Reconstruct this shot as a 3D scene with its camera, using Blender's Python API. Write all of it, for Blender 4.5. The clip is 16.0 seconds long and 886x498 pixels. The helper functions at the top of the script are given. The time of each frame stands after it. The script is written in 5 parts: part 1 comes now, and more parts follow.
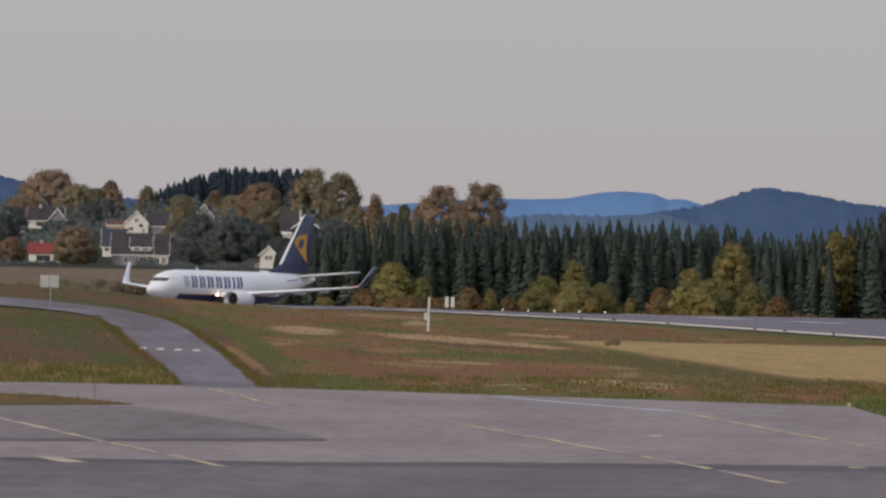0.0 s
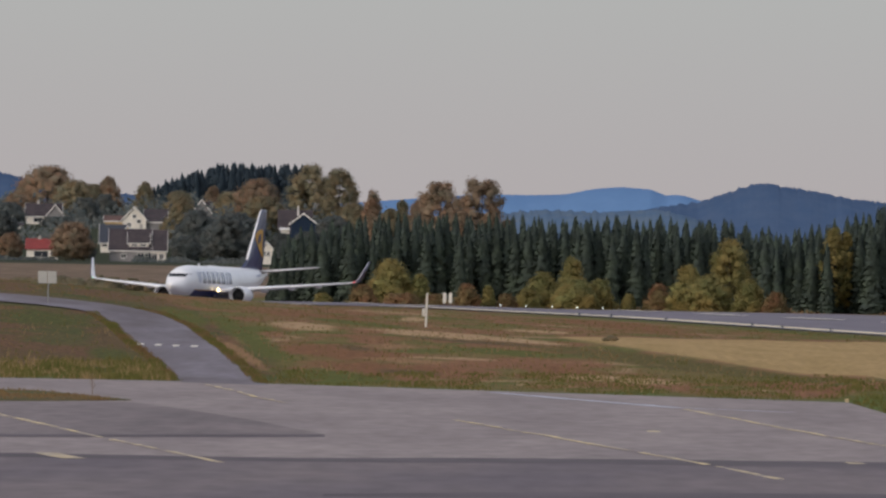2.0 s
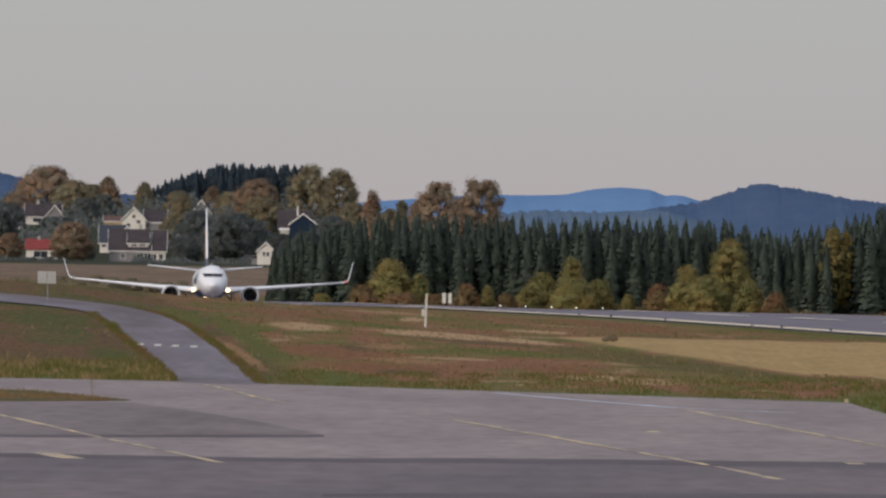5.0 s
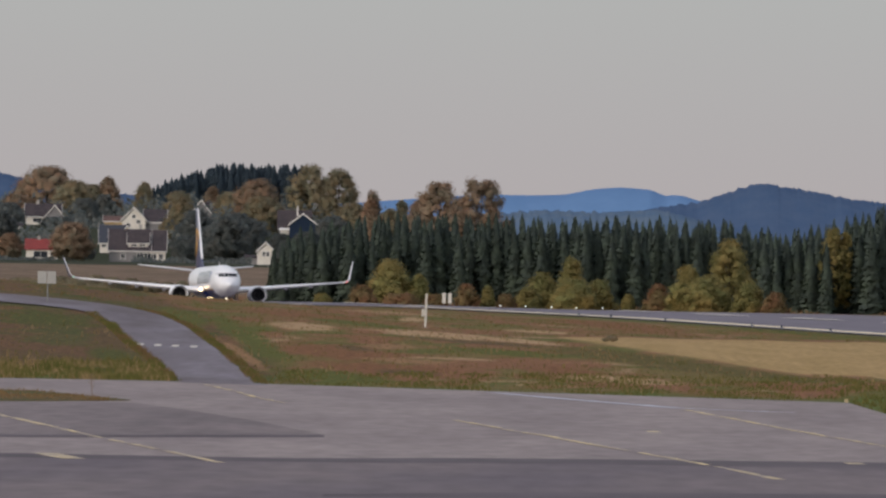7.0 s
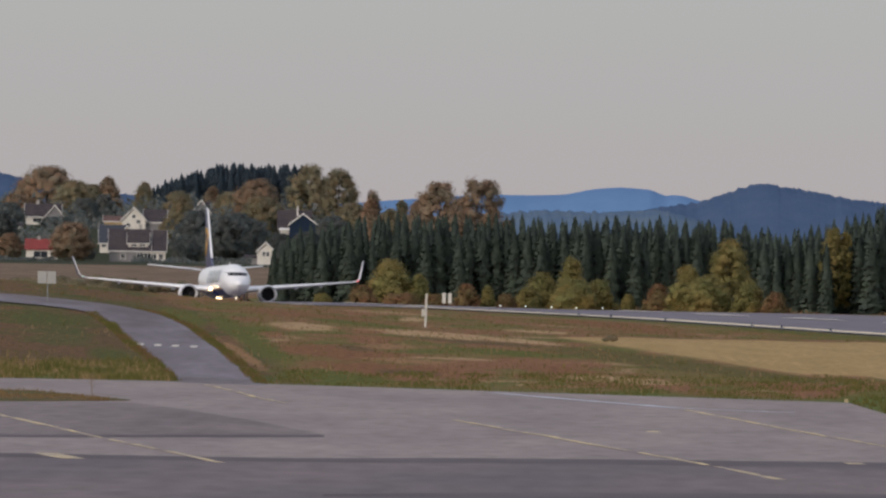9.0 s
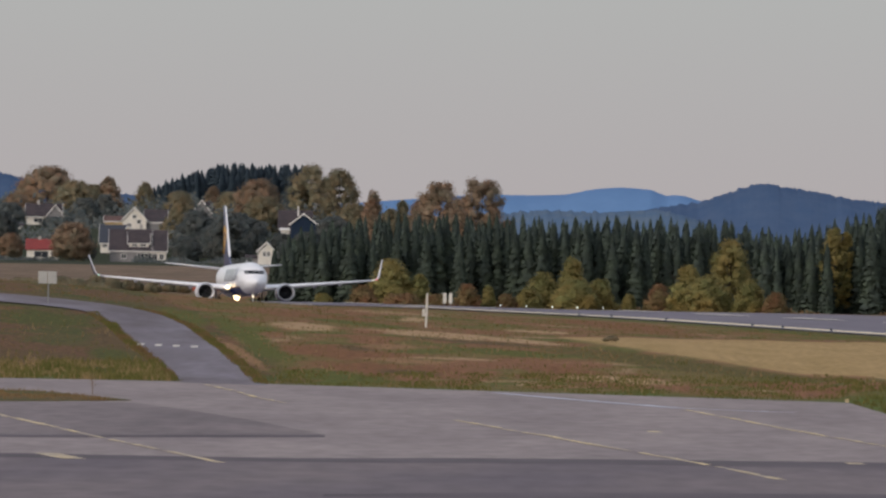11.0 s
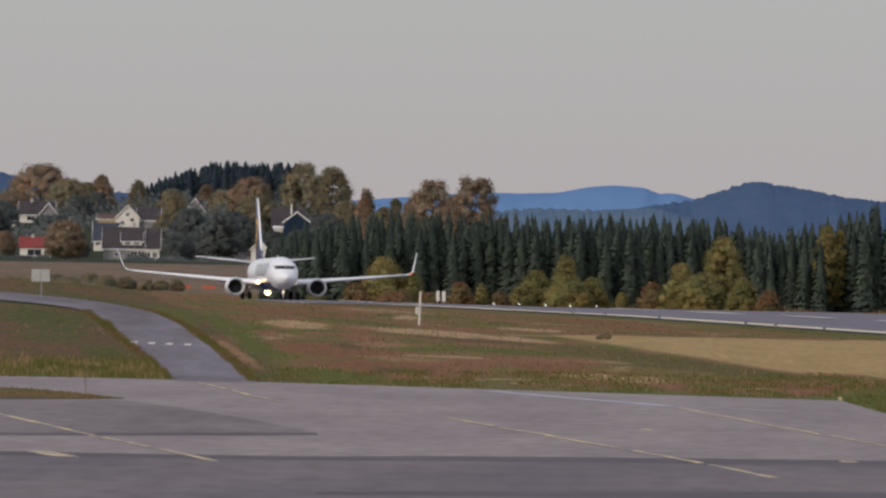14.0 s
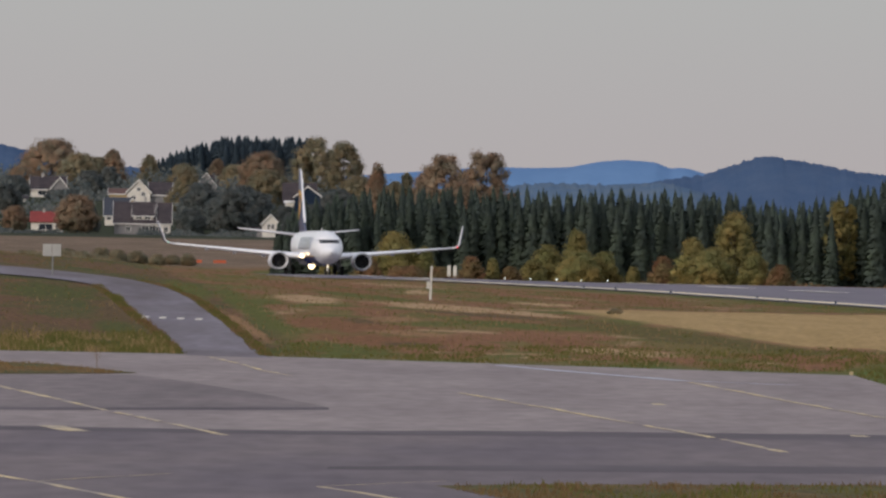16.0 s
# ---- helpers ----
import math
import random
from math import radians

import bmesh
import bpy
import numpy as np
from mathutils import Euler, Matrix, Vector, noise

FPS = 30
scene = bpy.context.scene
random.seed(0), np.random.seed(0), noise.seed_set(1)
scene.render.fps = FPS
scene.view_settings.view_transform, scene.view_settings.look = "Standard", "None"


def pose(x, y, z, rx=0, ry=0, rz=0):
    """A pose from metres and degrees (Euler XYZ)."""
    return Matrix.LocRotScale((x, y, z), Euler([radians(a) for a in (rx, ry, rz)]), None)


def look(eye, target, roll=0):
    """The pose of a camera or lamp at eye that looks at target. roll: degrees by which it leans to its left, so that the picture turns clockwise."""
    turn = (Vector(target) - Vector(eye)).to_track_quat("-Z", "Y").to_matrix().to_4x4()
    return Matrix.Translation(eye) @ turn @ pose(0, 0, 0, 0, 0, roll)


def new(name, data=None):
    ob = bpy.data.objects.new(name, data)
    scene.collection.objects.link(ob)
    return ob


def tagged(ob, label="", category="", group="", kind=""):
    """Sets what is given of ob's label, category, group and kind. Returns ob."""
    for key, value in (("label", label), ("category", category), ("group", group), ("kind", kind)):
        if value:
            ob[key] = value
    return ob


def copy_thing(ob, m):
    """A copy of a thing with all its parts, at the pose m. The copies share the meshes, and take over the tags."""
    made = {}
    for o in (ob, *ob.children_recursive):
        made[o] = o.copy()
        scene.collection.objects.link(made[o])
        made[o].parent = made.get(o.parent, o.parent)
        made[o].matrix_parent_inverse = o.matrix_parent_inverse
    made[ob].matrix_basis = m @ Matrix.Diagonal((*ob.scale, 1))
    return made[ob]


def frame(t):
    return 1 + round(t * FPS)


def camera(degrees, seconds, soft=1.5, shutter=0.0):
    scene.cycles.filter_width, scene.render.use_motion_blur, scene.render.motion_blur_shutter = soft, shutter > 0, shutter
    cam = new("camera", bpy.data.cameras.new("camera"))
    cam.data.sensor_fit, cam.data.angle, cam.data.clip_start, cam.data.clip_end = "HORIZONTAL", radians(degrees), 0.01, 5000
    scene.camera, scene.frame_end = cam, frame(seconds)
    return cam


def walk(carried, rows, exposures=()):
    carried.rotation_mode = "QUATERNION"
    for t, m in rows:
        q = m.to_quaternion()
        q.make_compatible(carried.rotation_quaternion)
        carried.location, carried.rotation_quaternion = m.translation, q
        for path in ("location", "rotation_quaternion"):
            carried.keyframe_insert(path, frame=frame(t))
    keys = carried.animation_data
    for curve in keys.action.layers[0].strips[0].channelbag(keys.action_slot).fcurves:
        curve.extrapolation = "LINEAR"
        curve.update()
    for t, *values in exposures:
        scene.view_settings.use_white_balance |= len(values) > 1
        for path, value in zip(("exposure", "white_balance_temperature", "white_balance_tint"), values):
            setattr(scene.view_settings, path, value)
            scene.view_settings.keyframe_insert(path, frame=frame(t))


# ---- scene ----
# ---- camera: a long lens on a terrace, hand-steadied, small sways and a last tilt down ----
EYE = Vector((0.0, 0.0, 6.4))
LENS = 25075.0 / 784.0          # half-width per unit depth, inverse
cam = camera(2 * math.degrees(math.atan(1 / LENS)), 16.0, soft=2.5)


def aim(right, down, roll=1.0):
    """Pose whose picture content is shifted right/down by thousandths of the half width."""
    yaw, pitch = -right / 1000 / LENS, (down + 6.4) / 1000 / LENS
    return look(EYE, EYE + Vector((math.sin(yaw) * 1000, math.cos(yaw) * 1000, pitch * 1000)), roll)


SWAY = ((0.0, 6.3, 8.6), (0.5, 2.6, 4.6), (1.0, 1.2, -1.0), (1.5, 1.1, -1.2), (2.0, 1.2, -0.6), (2.5, 0.2, -0.2),
        (3.0, 0.1, 0.0), (3.5, 2.0, -2.1), (4.0, 0.6, 0.0), (6.5, 0.0, 0.0), (9.0, 0.0, 0.0), (10.2, 0.8, 0.0),
        (11.5, 1.7, 0.1), (12.0, -1.7, 2.7), (12.5, 1.9, -0.6), (13.0, 0.6, 0.0), (13.5, -3.8, -0.4),
        (13.8, -10.5, -0.6), (14.0, -14.0, -4.2), (14.1, -23.0, -10.5), (14.2, -23.5, -6.5), (14.3, -24.0, -10.0), (14.4, -11.5, -0.1),
        (14.5, -0.1, 8.2), (14.6, 9.5, 22.5), (14.7, 10.8, 18.0), (14.8, 14.0, 11.0), (14.9, 21.7, 9.8), (15.0, 26.0, 5.1), (15.1, 27.5, -0.5),
        (15.2, 30.5, 1.8), (15.3, 14.5, 2.5), (15.4, 14.5, -20.0), (15.5, 15.8, -25.3), (15.7, 10.4, -46.0), (15.9, 10.2, -60.0), (16.0, 10.2, -62.0))
ROLLS = {13.0: 1.05, 13.5: 1.05, 13.8: 1.02, 14.4: 1.03, 14.5: 1.05, 14.6: 1.04, 14.7: 1.0, 14.8: 0.97, 14.9: 0.94, 15.0: 0.92, 15.1: 0.92, 15.2: 0.93, 15.3: 0.94, 15.4: 0.95, 15.5: 0.95, 15.7: 0.97}
walk(cam, [(t, aim(r, d, ROLLS.get(t, 1.0))) for t, r, d in SWAY])

# ---- light: hazy evening sky, a low veiled sun behind the camera ----
SUN_TURN, SUN_RISE = -140.0, 25.0    # degrees clockwise from +y, and above the horizon
world = bpy.data.worlds.new("sky")
scene.world = world
world.use_nodes = True
wn, wl = world.node_tree.nodes, world.node_tree.links
wn.clear()
sky = wn.new("ShaderNodeTexSky")
sky.sky_type, sky.sun_disc = "NISHITA", False
sky.sun_elevation, sky.sun_rotation = radians(SUN_RISE), radians(SUN_TURN)
sky.air_density, sky.dust_density, sky.ozone_density = 1.0, 3.0, 1.0
sky_bg = wn.new("ShaderNodeBackground")
sky_bg.inputs["Strength"].default_value = 0.03
veil_bg = wn.new("ShaderNodeBackground")
veil_bg.inputs["Strength"].default_value = 1.0
geo = wn.new("ShaderNodeTexCoord")
sep = wn.new("ShaderNodeSeparateXYZ")
ramp = wn.new("ShaderNodeValToRGB")
span = wn.new("ShaderNodeMapRange")
span.inputs["From Min"].default_value, span.inputs["From Max"].default_value = -0.002, 0.020
ramp.color_ramp.elements[0].color = (0.420, 0.372, 0.384, 1)
ramp.color_ramp.elements[1].color = (0.402, 0.410, 0.410, 1)
both = wn.new("ShaderNodeAddShader")
out = wn.new("ShaderNodeOutputWorld")
wl.new(geo.outputs["Generated"], sep.inputs[0])
wl.new(sep.outputs["Z"], span.inputs["Value"])
wl.new(span.outputs[0], ramp.inputs[0])
high = wn.new("ShaderNodeMapRange")          # the veil turns bluer overhead
high.inputs["From Min"].default_value, high.inputs["From Max"].default_value = 0.03, 0.5
zenith = wn.new("ShaderNodeMix")
zenith.data_type = "RGBA"
zenith.inputs["B"].default_value = (0.455, 0.475, 0.560, 1)
wl.new(sep.outputs["Z"], high.inputs["Value"])
wl.new(high.outputs[0], zenith.inputs["Factor"])
wl.new(ramp.outputs[0], zenith.inputs["A"])
wl.new(zenith.outputs["Result"], veil_bg.inputs["Color"])
wl.new(sky.outputs[0], sky_bg.inputs["Color"])
wl.new(sky_bg.outputs[0], both.inputs[0])
wl.new(veil_bg.outputs[0], both.inputs[1])
wl.new(both.outputs[0], out.inputs["Surface"])
sun = new("sun", bpy.data.lights.new("sun", "SUN"))
sun.data.energy, sun.data.angle, sun.data.color = 1.25, radians(14), (1.0, 0.91, 0.84)
a, e = radians(SUN_TURN), radians(SUN_RISE)
sun.matrix_world = look((0, 0, 50), Vector((0, 0, 50)) - Vector((math.sin(a) * math.cos(e), math.cos(a) * math.cos(e), math.sin(e))))
scene.view_settings.exposure = 0.0

# ---- materials ----
def material(name, base, rough=0.6, metal=0.0, vary=None, scale=1.0, stretch=(1, 1, 1), bump=0.0, fine=None, island=0.0, glow=0.0, coat=0.0, obj=0.0, spec=0.5):
    """A node material: base colour, mixed with vary by noise at two scales; scale is patches per metre."""
    m = bpy.data.materials.new(name)
    m.use_nodes = True
    n, l = m.node_tree.nodes, m.node_tree.links
    b = n["Principled BSDF"]
    b.inputs["Base Color"].default_value = (*base, 1)
    b.inputs["Roughness"].default_value, b.inputs["Metallic"].default_value = rough, metal
    b.inputs["Coat Weight"].default_value = coat
    b.inputs["Specular IOR Level"].default_value = spec
    if glow:
        b.inputs["Emission Color"].default_value, b.inputs["Emission Strength"].default_value = (*base, 1), glow
    colour = None
    if vary or bump:
        tc, mp = n.new("ShaderNodeTexCoord"), n.new("ShaderNodeMapping")
        l.new(tc.outputs["Object"], mp.inputs["Vector"])
        mp.inputs["Scale"].default_value = [scale * s for s in stretch]
        big, small = n.new("ShaderNodeTexNoise"), n.new("ShaderNodeTexNoise")
        big.inputs["Scale"].default_value, small.inputs["Scale"].default_value = 1.0, 7.3
        big.inputs["Detail"].default_value, small.inputs["Detail"].default_value = 4.0, 3.0
        l.new(mp.outputs[0], big.inputs["Vector"]), l.new(mp.outputs[0], small.inputs["Vector"])
    if vary:
        r = n.new("ShaderNodeMapRange")
        r.inputs["From Min"].default_value, r.inputs["From Max"].default_value = 0.35, 0.65
        l.new(big.outputs["Fac"], r.inputs["Value"])
        mix = n.new("ShaderNodeMix")
        mix.data_type = "RGBA"
        mix.inputs["A"].default_value, mix.inputs["B"].default_value = (*base, 1), (*vary, 1)
        l.new(r.outputs[0], mix.inputs["Factor"])
        colour = mix.outputs["Result"]
        r2 = n.new("ShaderNodeMapRange")
        r2.inputs["From Min"].default_value, r2.inputs["From Max"].default_value = 0.3, 0.7
        lo = fine if fine is not None else 0.85
        r2.inputs["To Min"].default_value, r2.inputs["To Max"].default_value = lo, 2 - lo
        l.new(small.outputs["Fac"], r2.inputs["Value"])
        colour = times(n, l, colour, r2.outputs[0])
    for amount, kind in ((island, "geo"), (obj, "obj")):
        if amount:
            src = n.new("ShaderNodeNewGeometry").outputs["Random Per Island"] if kind == "geo" else n.new("ShaderNodeObjectInfo").outputs["Random"]
            r3 = n.new("ShaderNodeMapRange")
            r3.inputs["To Min"].default_value, r3.inputs["To Max"].default_value = 1 - amount, 1 + amount
            l.new(src, r3.inputs["Value"])
            if colour is None:
                rgb = n.new("ShaderNodeRGB")
                rgb.outputs[0].default_value = (*base, 1)
                colour = rgb.outputs[0]
            colour = times(n, l, colour, r3.outputs[0])
    if colour is not None:
        l.new(colour, b.inputs["Base Color"])
        if glow:
            l.new(colour, b.inputs["Emission Color"])
    if bump:
        bp = n.new("ShaderNodeBump")
        bp.inputs["Strength"].default_value, bp.inputs["Distance"].default_value = bump, 0.05
        l.new(small.outputs["Fac"], bp.inputs["Height"]), l.new(bp.outputs[0], b.inputs["Normal"])
    return m


def times(n, l, colour, factor):
    v = n.new("ShaderNodeVectorMath")
    v.operation = "SCALE"
    l.new(colour, v.inputs[0]), l.new(factor, v.inputs["Scale"])
    return v.outputs[0]


# ---- building helpers ----
def link_mesh(name, bm, mat, parent=None, label="", smooth=False):
    me = bpy.data.meshes.new(name)
    bm.normal_update()
    bm.to_mesh(me)
    bm.free()
    for m in (mat if isinstance(mat, (list, tuple)) else [mat]):
        me.materials.append(m)
    if smooth:
        me.polygons.foreach_set("use_smooth", [True] * len(me.polygons))
    ob = new(name, me)
    if parent:
        ob.parent = parent
    if label:
        ob["label"] = label
    return ob


def part(name, bm, mat, parent, label="", smooth=False):
    return link_mesh(name, bm, mat, parent, label, smooth)


def pydata(name, verts, faces, mat, parent=None, label="", smooth=False):
    me = bpy.data.meshes.new(name)
    me.from_pydata(verts, [], faces)
    me.update()
    for m in (mat if isinstance(mat, (list, tuple)) else [mat]):
        me.materials.append(m)
    if smooth:
        me.polygons.foreach_set("use_smooth", [True] * len(me.polygons))
    ob = new(name, me)
    if parent:
        ob.parent = parent
    if label:
        ob["label"] = label
    return ob


def box(bm, x0, x1, y0, y1, z0, z1, bevel=0.0, m=None):
    r = bmesh.ops.create_cube(bm, size=1.0, matrix=Matrix.Translation(((x0 + x1) / 2, (y0 + y1) / 2, (z0 + z1) / 2)) @ Matrix.Diagonal((x1 - x0, y1 - y0, z1 - z0, 1)))
    if bevel:
        es = list({e for v in r["verts"] for e in v.link_edges})
        bmesh.ops.bevel(bm, geom=es, offset=bevel, segments=2, affect="EDGES")
    if m:
        bmesh.ops.transform(bm, matrix=m, verts=r["verts"])


def rod(bm, p, q, r0, r1=None, sides=8):
    p, q = Vector(p), Vector(q)
    m = Matrix.Translation((p + q) / 2) @ (q - p).to_track_quat("Z", "Y").to_matrix().to_4x4()
    bmesh.ops.create_cone(bm, cap_ends=True, segments=sides, radius1=r0, radius2=r0 if r1 is None else r1, depth=(q - p).length, matrix=m)


def thing(name, label, category, m=None, group=""):
    e = new(name)
    if m is not None:
        e.matrix_basis = m
    return tagged(e, label, category, group)


# ---- the lie of the land ----
def eased(t):
    t = np.clip(t, 0, 1)
    return t * t * (3 - 2 * t)


_PY = np.arange(-600.0, 6000.0, 5.0)
_P = np.interp(_PY, [-600, 500, 900, 1055, 1200, 1270, 1320, 1390, 1440, 1535, 1600, 1650, 1680, 1700, 1720, 1738, 1780, 1850, 2000, 2200, 2600, 3250, 6000],
               [0, 0, 0.5, 0.75, 1.03, 0.98, 1.00, 0.92, 0.67, 0.40, 0.36, 0.28, 0.0, -0.42, -0.98, -1.2, -1.25, -1.45, -1.2, 0.6, 2.6, 2.8, 3.0])
_k = np.exp(-0.5 * (np.arange(-12, 13) / 5.0) ** 2)
_P = np.convolve(np.pad(_P, 12, mode="edge"), _k / _k.sum(), mode="valid")
RUN_SLOPE, RUN_X0 = 0.115, 174.4            # centre line: x = RUN_X0 - RUN_SLOPE * y


def runway_z(y):
    return np.interp(y, _PY, _P)


def run_x(y, off=0.0):
    return RUN_X0 - RUN_SLOPE * y + off


def apron_edge(x):
    return np.interp(x, [-60, -40, -21, -12.4, -8, 10.7, 18, 18.7, 60], [677, 675, 673, 672, 666, 638, 626, 540, 520])


def ground_z(x, y):
    x, y = np.asarray(x, float), np.asarray(y, float)
    # the runway's far half falls off to the side
    p = runway_z(y) - 0.0125 * np.clip(x - run_x(y), 0, 23) * eased((y - 1350) / 200) * eased((1950 - y) / 120)
    crest = np.interp(x, [-90, -60, -31, -25, -19, -13.6, -7, 2, 20, 40, 60], [4.6, 4.4, 3.9, 3.5, 2.98, 2.62, 2.3, 1.9, 1.25, 0.7, 0.65])
    e = apron_edge(x)
    f = np.clip((y - e) / (1000 - e), 0, 1)
    rise = np.interp(f, [0, 0.04, 0.25, 0.5, 0.7, 1], [0, 0.04, 0.43, 0.82, 0.93, 1])
    left = eased((run_x(y, -24) - x) / 10.0)                  # 1 on the grass before the runway
    near = np.where(y < 1000, rise * crest, p + (crest - p) * (1 - eased((y - 1000) / 230)))
    z = np.where(y < e, 0.0, p + (near - p) * left)
    z = np.where(y < 640, z * eased((y - 560) / 80), z)
    # wooded hill with houses beyond the field
    ratio = x / np.maximum(y, 1)
    side = 1 - eased((ratio + 0.008) / 0.012)
    z = z + side * np.interp(y, [3300, 3600, 3800, 4200, 4700], [0, 7.7, 10, 15, 16])
    return z


def gz(x, y):
    return float(ground_z(x, y))

# ---- ground, paved surfaces ----
def ground_material():
    m = bpy.data.materials.new("autumn_grass")
    m.use_nodes = True
    n, l = m.node_tree.nodes, m.node_tree.links
    b = n["Principled BSDF"]
    b.inputs["Roughness"].default_value = 0.95
    b.inputs["Specular IOR Level"].default_value = 0.1
    tc = n.new("ShaderNodeTexCoord")

    def noise_at(sx, sy, detail=4.0, seed=0.0, dist=0.0):
        mp, t = n.new("ShaderNodeMapping"), n.new("ShaderNodeTexNoise")
        mp.inputs["Scale"].default_value, mp.inputs["Location"].default_value = (sx, sy, 0.02), (seed, seed * 1.7, 0)
        t.inputs["Scale"].default_value, t.inputs["Detail"].default_value, t.inputs["Distortion"].default_value = 1.0, detail, dist
        l.new(tc.outputs["Object"], mp.inputs["Vector"]), l.new(mp.outputs[0], t.inputs["Vector"])
        return t.outputs["Fac"]

    def ramped(fac, lo, hi):
        r = n.new("ShaderNodeMapRange")
        r.interpolation_type = "SMOOTHSTEP"
        r.inputs["From Min"].default_value, r.inputs["From Max"].default_value = lo, hi
        l.new(fac, r.inputs["Value"])
        return r.outputs[0]

    def blend(fac, c0, c1):
        x = n.new("ShaderNodeMix")
        x.data_type = "RGBA"
        l.new(fac, x.inputs["Factor"])
        for key, c in (("A", c0), ("B", c1)):
            if isinstance(c, tuple):
                x.inputs[key].default_value = (*c, 1)
            else:
                l.new(c, x.inputs[key])
        return x.outputs["Result"]

    patches = ramped(noise_at(0.12, 0.030, 7, 3.1, 0.6), 0.42, 0.58)
    brown = ramped(noise_at(0.20, 0.045, 7, 11.7, 0.8), 0.44, 0.55)
    straw = ramped(noise_at(0.14, 0.045, 7, 27.9, 0.6), 0.60, 0.68)
    lush = ramped(noise_at(0.35, 0.05, 4, 40.5), 0.4, 0.65)
    c = blend(patches, GREEN, OLIVE)
    c = blend(brown, c, BROWN)
    c = blend(straw, c, STRAW)
    # verge by the paving stays green; the mown strip by the runway is straw-coloured
    sepn = n.new("ShaderNodeSeparateXYZ")
    l.new(tc.outputs["Object"], sepn.inputs[0])

    def lin(ax, ay, c0):
        s1, s2 = n.new("ShaderNodeMath"), n.new("ShaderNodeMath")
        s1.operation, s2.operation = "MULTIPLY_ADD", "MULTIPLY_ADD"
        l.new(sepn.outputs["X"], s1.inputs[0])
        s1.inputs[1].default_value, s1.inputs[2].default_value = ax, c0
        l.new(sepn.outputs["Y"], s2.inputs[0])
        s2.inputs[1].default_value = ay
        l.new(s1.outputs[0], s2.inputs[2])
        return s2.outputs[0]

    def wavy(fac, amount, seed):
        s = n.new("ShaderNodeMath")
        s.operation = "MULTIPLY_ADD"
        l.new(noise_at(0.12, 0.02, 4, seed), s.inputs[0])
        s.inputs[1].default_value = amount
        l.new(fac, s.inputs[2])
        return s.outputs[0]

    bank = ramped(wavy(lin(1.0, 0.0435, -20.3), -5.0, 33.0), 0.8, -0.8)
    c = blend(bank, c, blend(brown, blend(patches, (0.066, 0.072, 0.018), (0.098, 0.078, 0.026)), (0.130, 0.070, 0.034)))
    # patches of dry grass, heather-brown growth and lush green that lie across the bank
    rough = n.new("ShaderNodeMath")
    rough.operation = "MULTIPLY_ADD"
    l.new(noise_at(0.9, 0.16, 5, 17.0, 0.4), rough.inputs[0])
    rough.inputs[1].default_value, rough.inputs[2].default_value = 2.2, -1.1

    def patch_at(x, y, wide, deep, lean):
        u, v, e, sq = (n.new("ShaderNodeMath") for _ in range(4))
        u.operation, e.operation, sq.operation, v.operation = "MULTIPLY_ADD", "MULTIPLY", "MULTIPLY_ADD", "ADD"
        l.new(sepn.outputs["X"], u.inputs[0])
        u.inputs[1].default_value, u.inputs[2].default_value = 1 / wide, -x / wide
        w = lin(-lean / deep, 1 / deep, (lean * x - y) / deep)
        l.new(u.outputs[0], e.inputs[0]), l.new(u.outputs[0], e.inputs[1])
        l.new(w, sq.inputs[0]), l.new(w, sq.inputs[1]), l.new(e.outputs[0], sq.inputs[2])
        l.new(sq.outputs[0], v.inputs[0]), l.new(rough.outputs[0], v.inputs[1])
        return ramped(v.outputs[0], 1.25, 0.25)

    for tone, spots in PATCHES:
        for spot in spots:
            c = blend(patch_at(*spot), c, tone)
    verge = ramped(wavy(lin(1.5, 1.0, -654.0), -40.0, 5.0), 0.0, -22.0)
    c = blend(verge, c, blend(lush, (0.085, 0.115, 0.022), GREEN))
    below = ramped(wavy(lin(3.63, -1.0, 836.0), -30.0, 61.0), 0.0, 10.0)
    beside = ramped(wavy(lin(10.5, 1.0, -882.0), -30.0, 67.0), 0.0, 22.0)
    mown = n.new("ShaderNodeMath")
    mown.operation = "MULTIPLY"
    l.new(below, mown.inputs[0]), l.new(beside, mown.inputs[1])
    c = blend(mown.outputs[0], c, blend(lush, (0.385, 0.258, 0.112), (0.330, 0.222, 0.090)))
    # green strip along the runway's edge
    strip_in, strip_out = ramped(wavy(lin(1.0, 0.115, -150.9), 2.0, 81.0), -5.5, -3.0), ramped(lin(0.0, 1.0, 0.0), 1330.0, 1180.0)
    strip = n.new("ShaderNodeMath")
    strip.operation = "MULTIPLY"
    l.new(strip_in, strip.inputs[0]), l.new(strip_out, strip.inputs[1])
    c = blend(strip.outputs[0], c, blend(lush, (0.100, 0.105, 0.028), (0.140, 0.112, 0.040)))
    field = ramped(wavy(lin(0.0, 1.0, -2080.0), 60.0, 71.0), 0.0, 60.0)
    c = blend(field, c, blend(patches, (0.200, 0.136, 0.092), (0.150, 0.105, 0.066)))
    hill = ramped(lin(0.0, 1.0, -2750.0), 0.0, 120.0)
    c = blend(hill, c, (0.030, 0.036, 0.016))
    speck = noise_at(2.2, 0.8, 3, 90.0)
    r = n.new("ShaderNodeMapRange")
    r.inputs["From Min"].default_value, r.inputs["From Max"].default_value = 0.3, 0.7
    r.inputs["To Min"].default_value, r.inputs["To Max"].default_value = 0.62, 1.38
    l.new(speck, r.inputs["Value"])
    c = times(n, l, c, r.outputs[0])
    l.new(c, b.inputs["Base Color"])
    return m


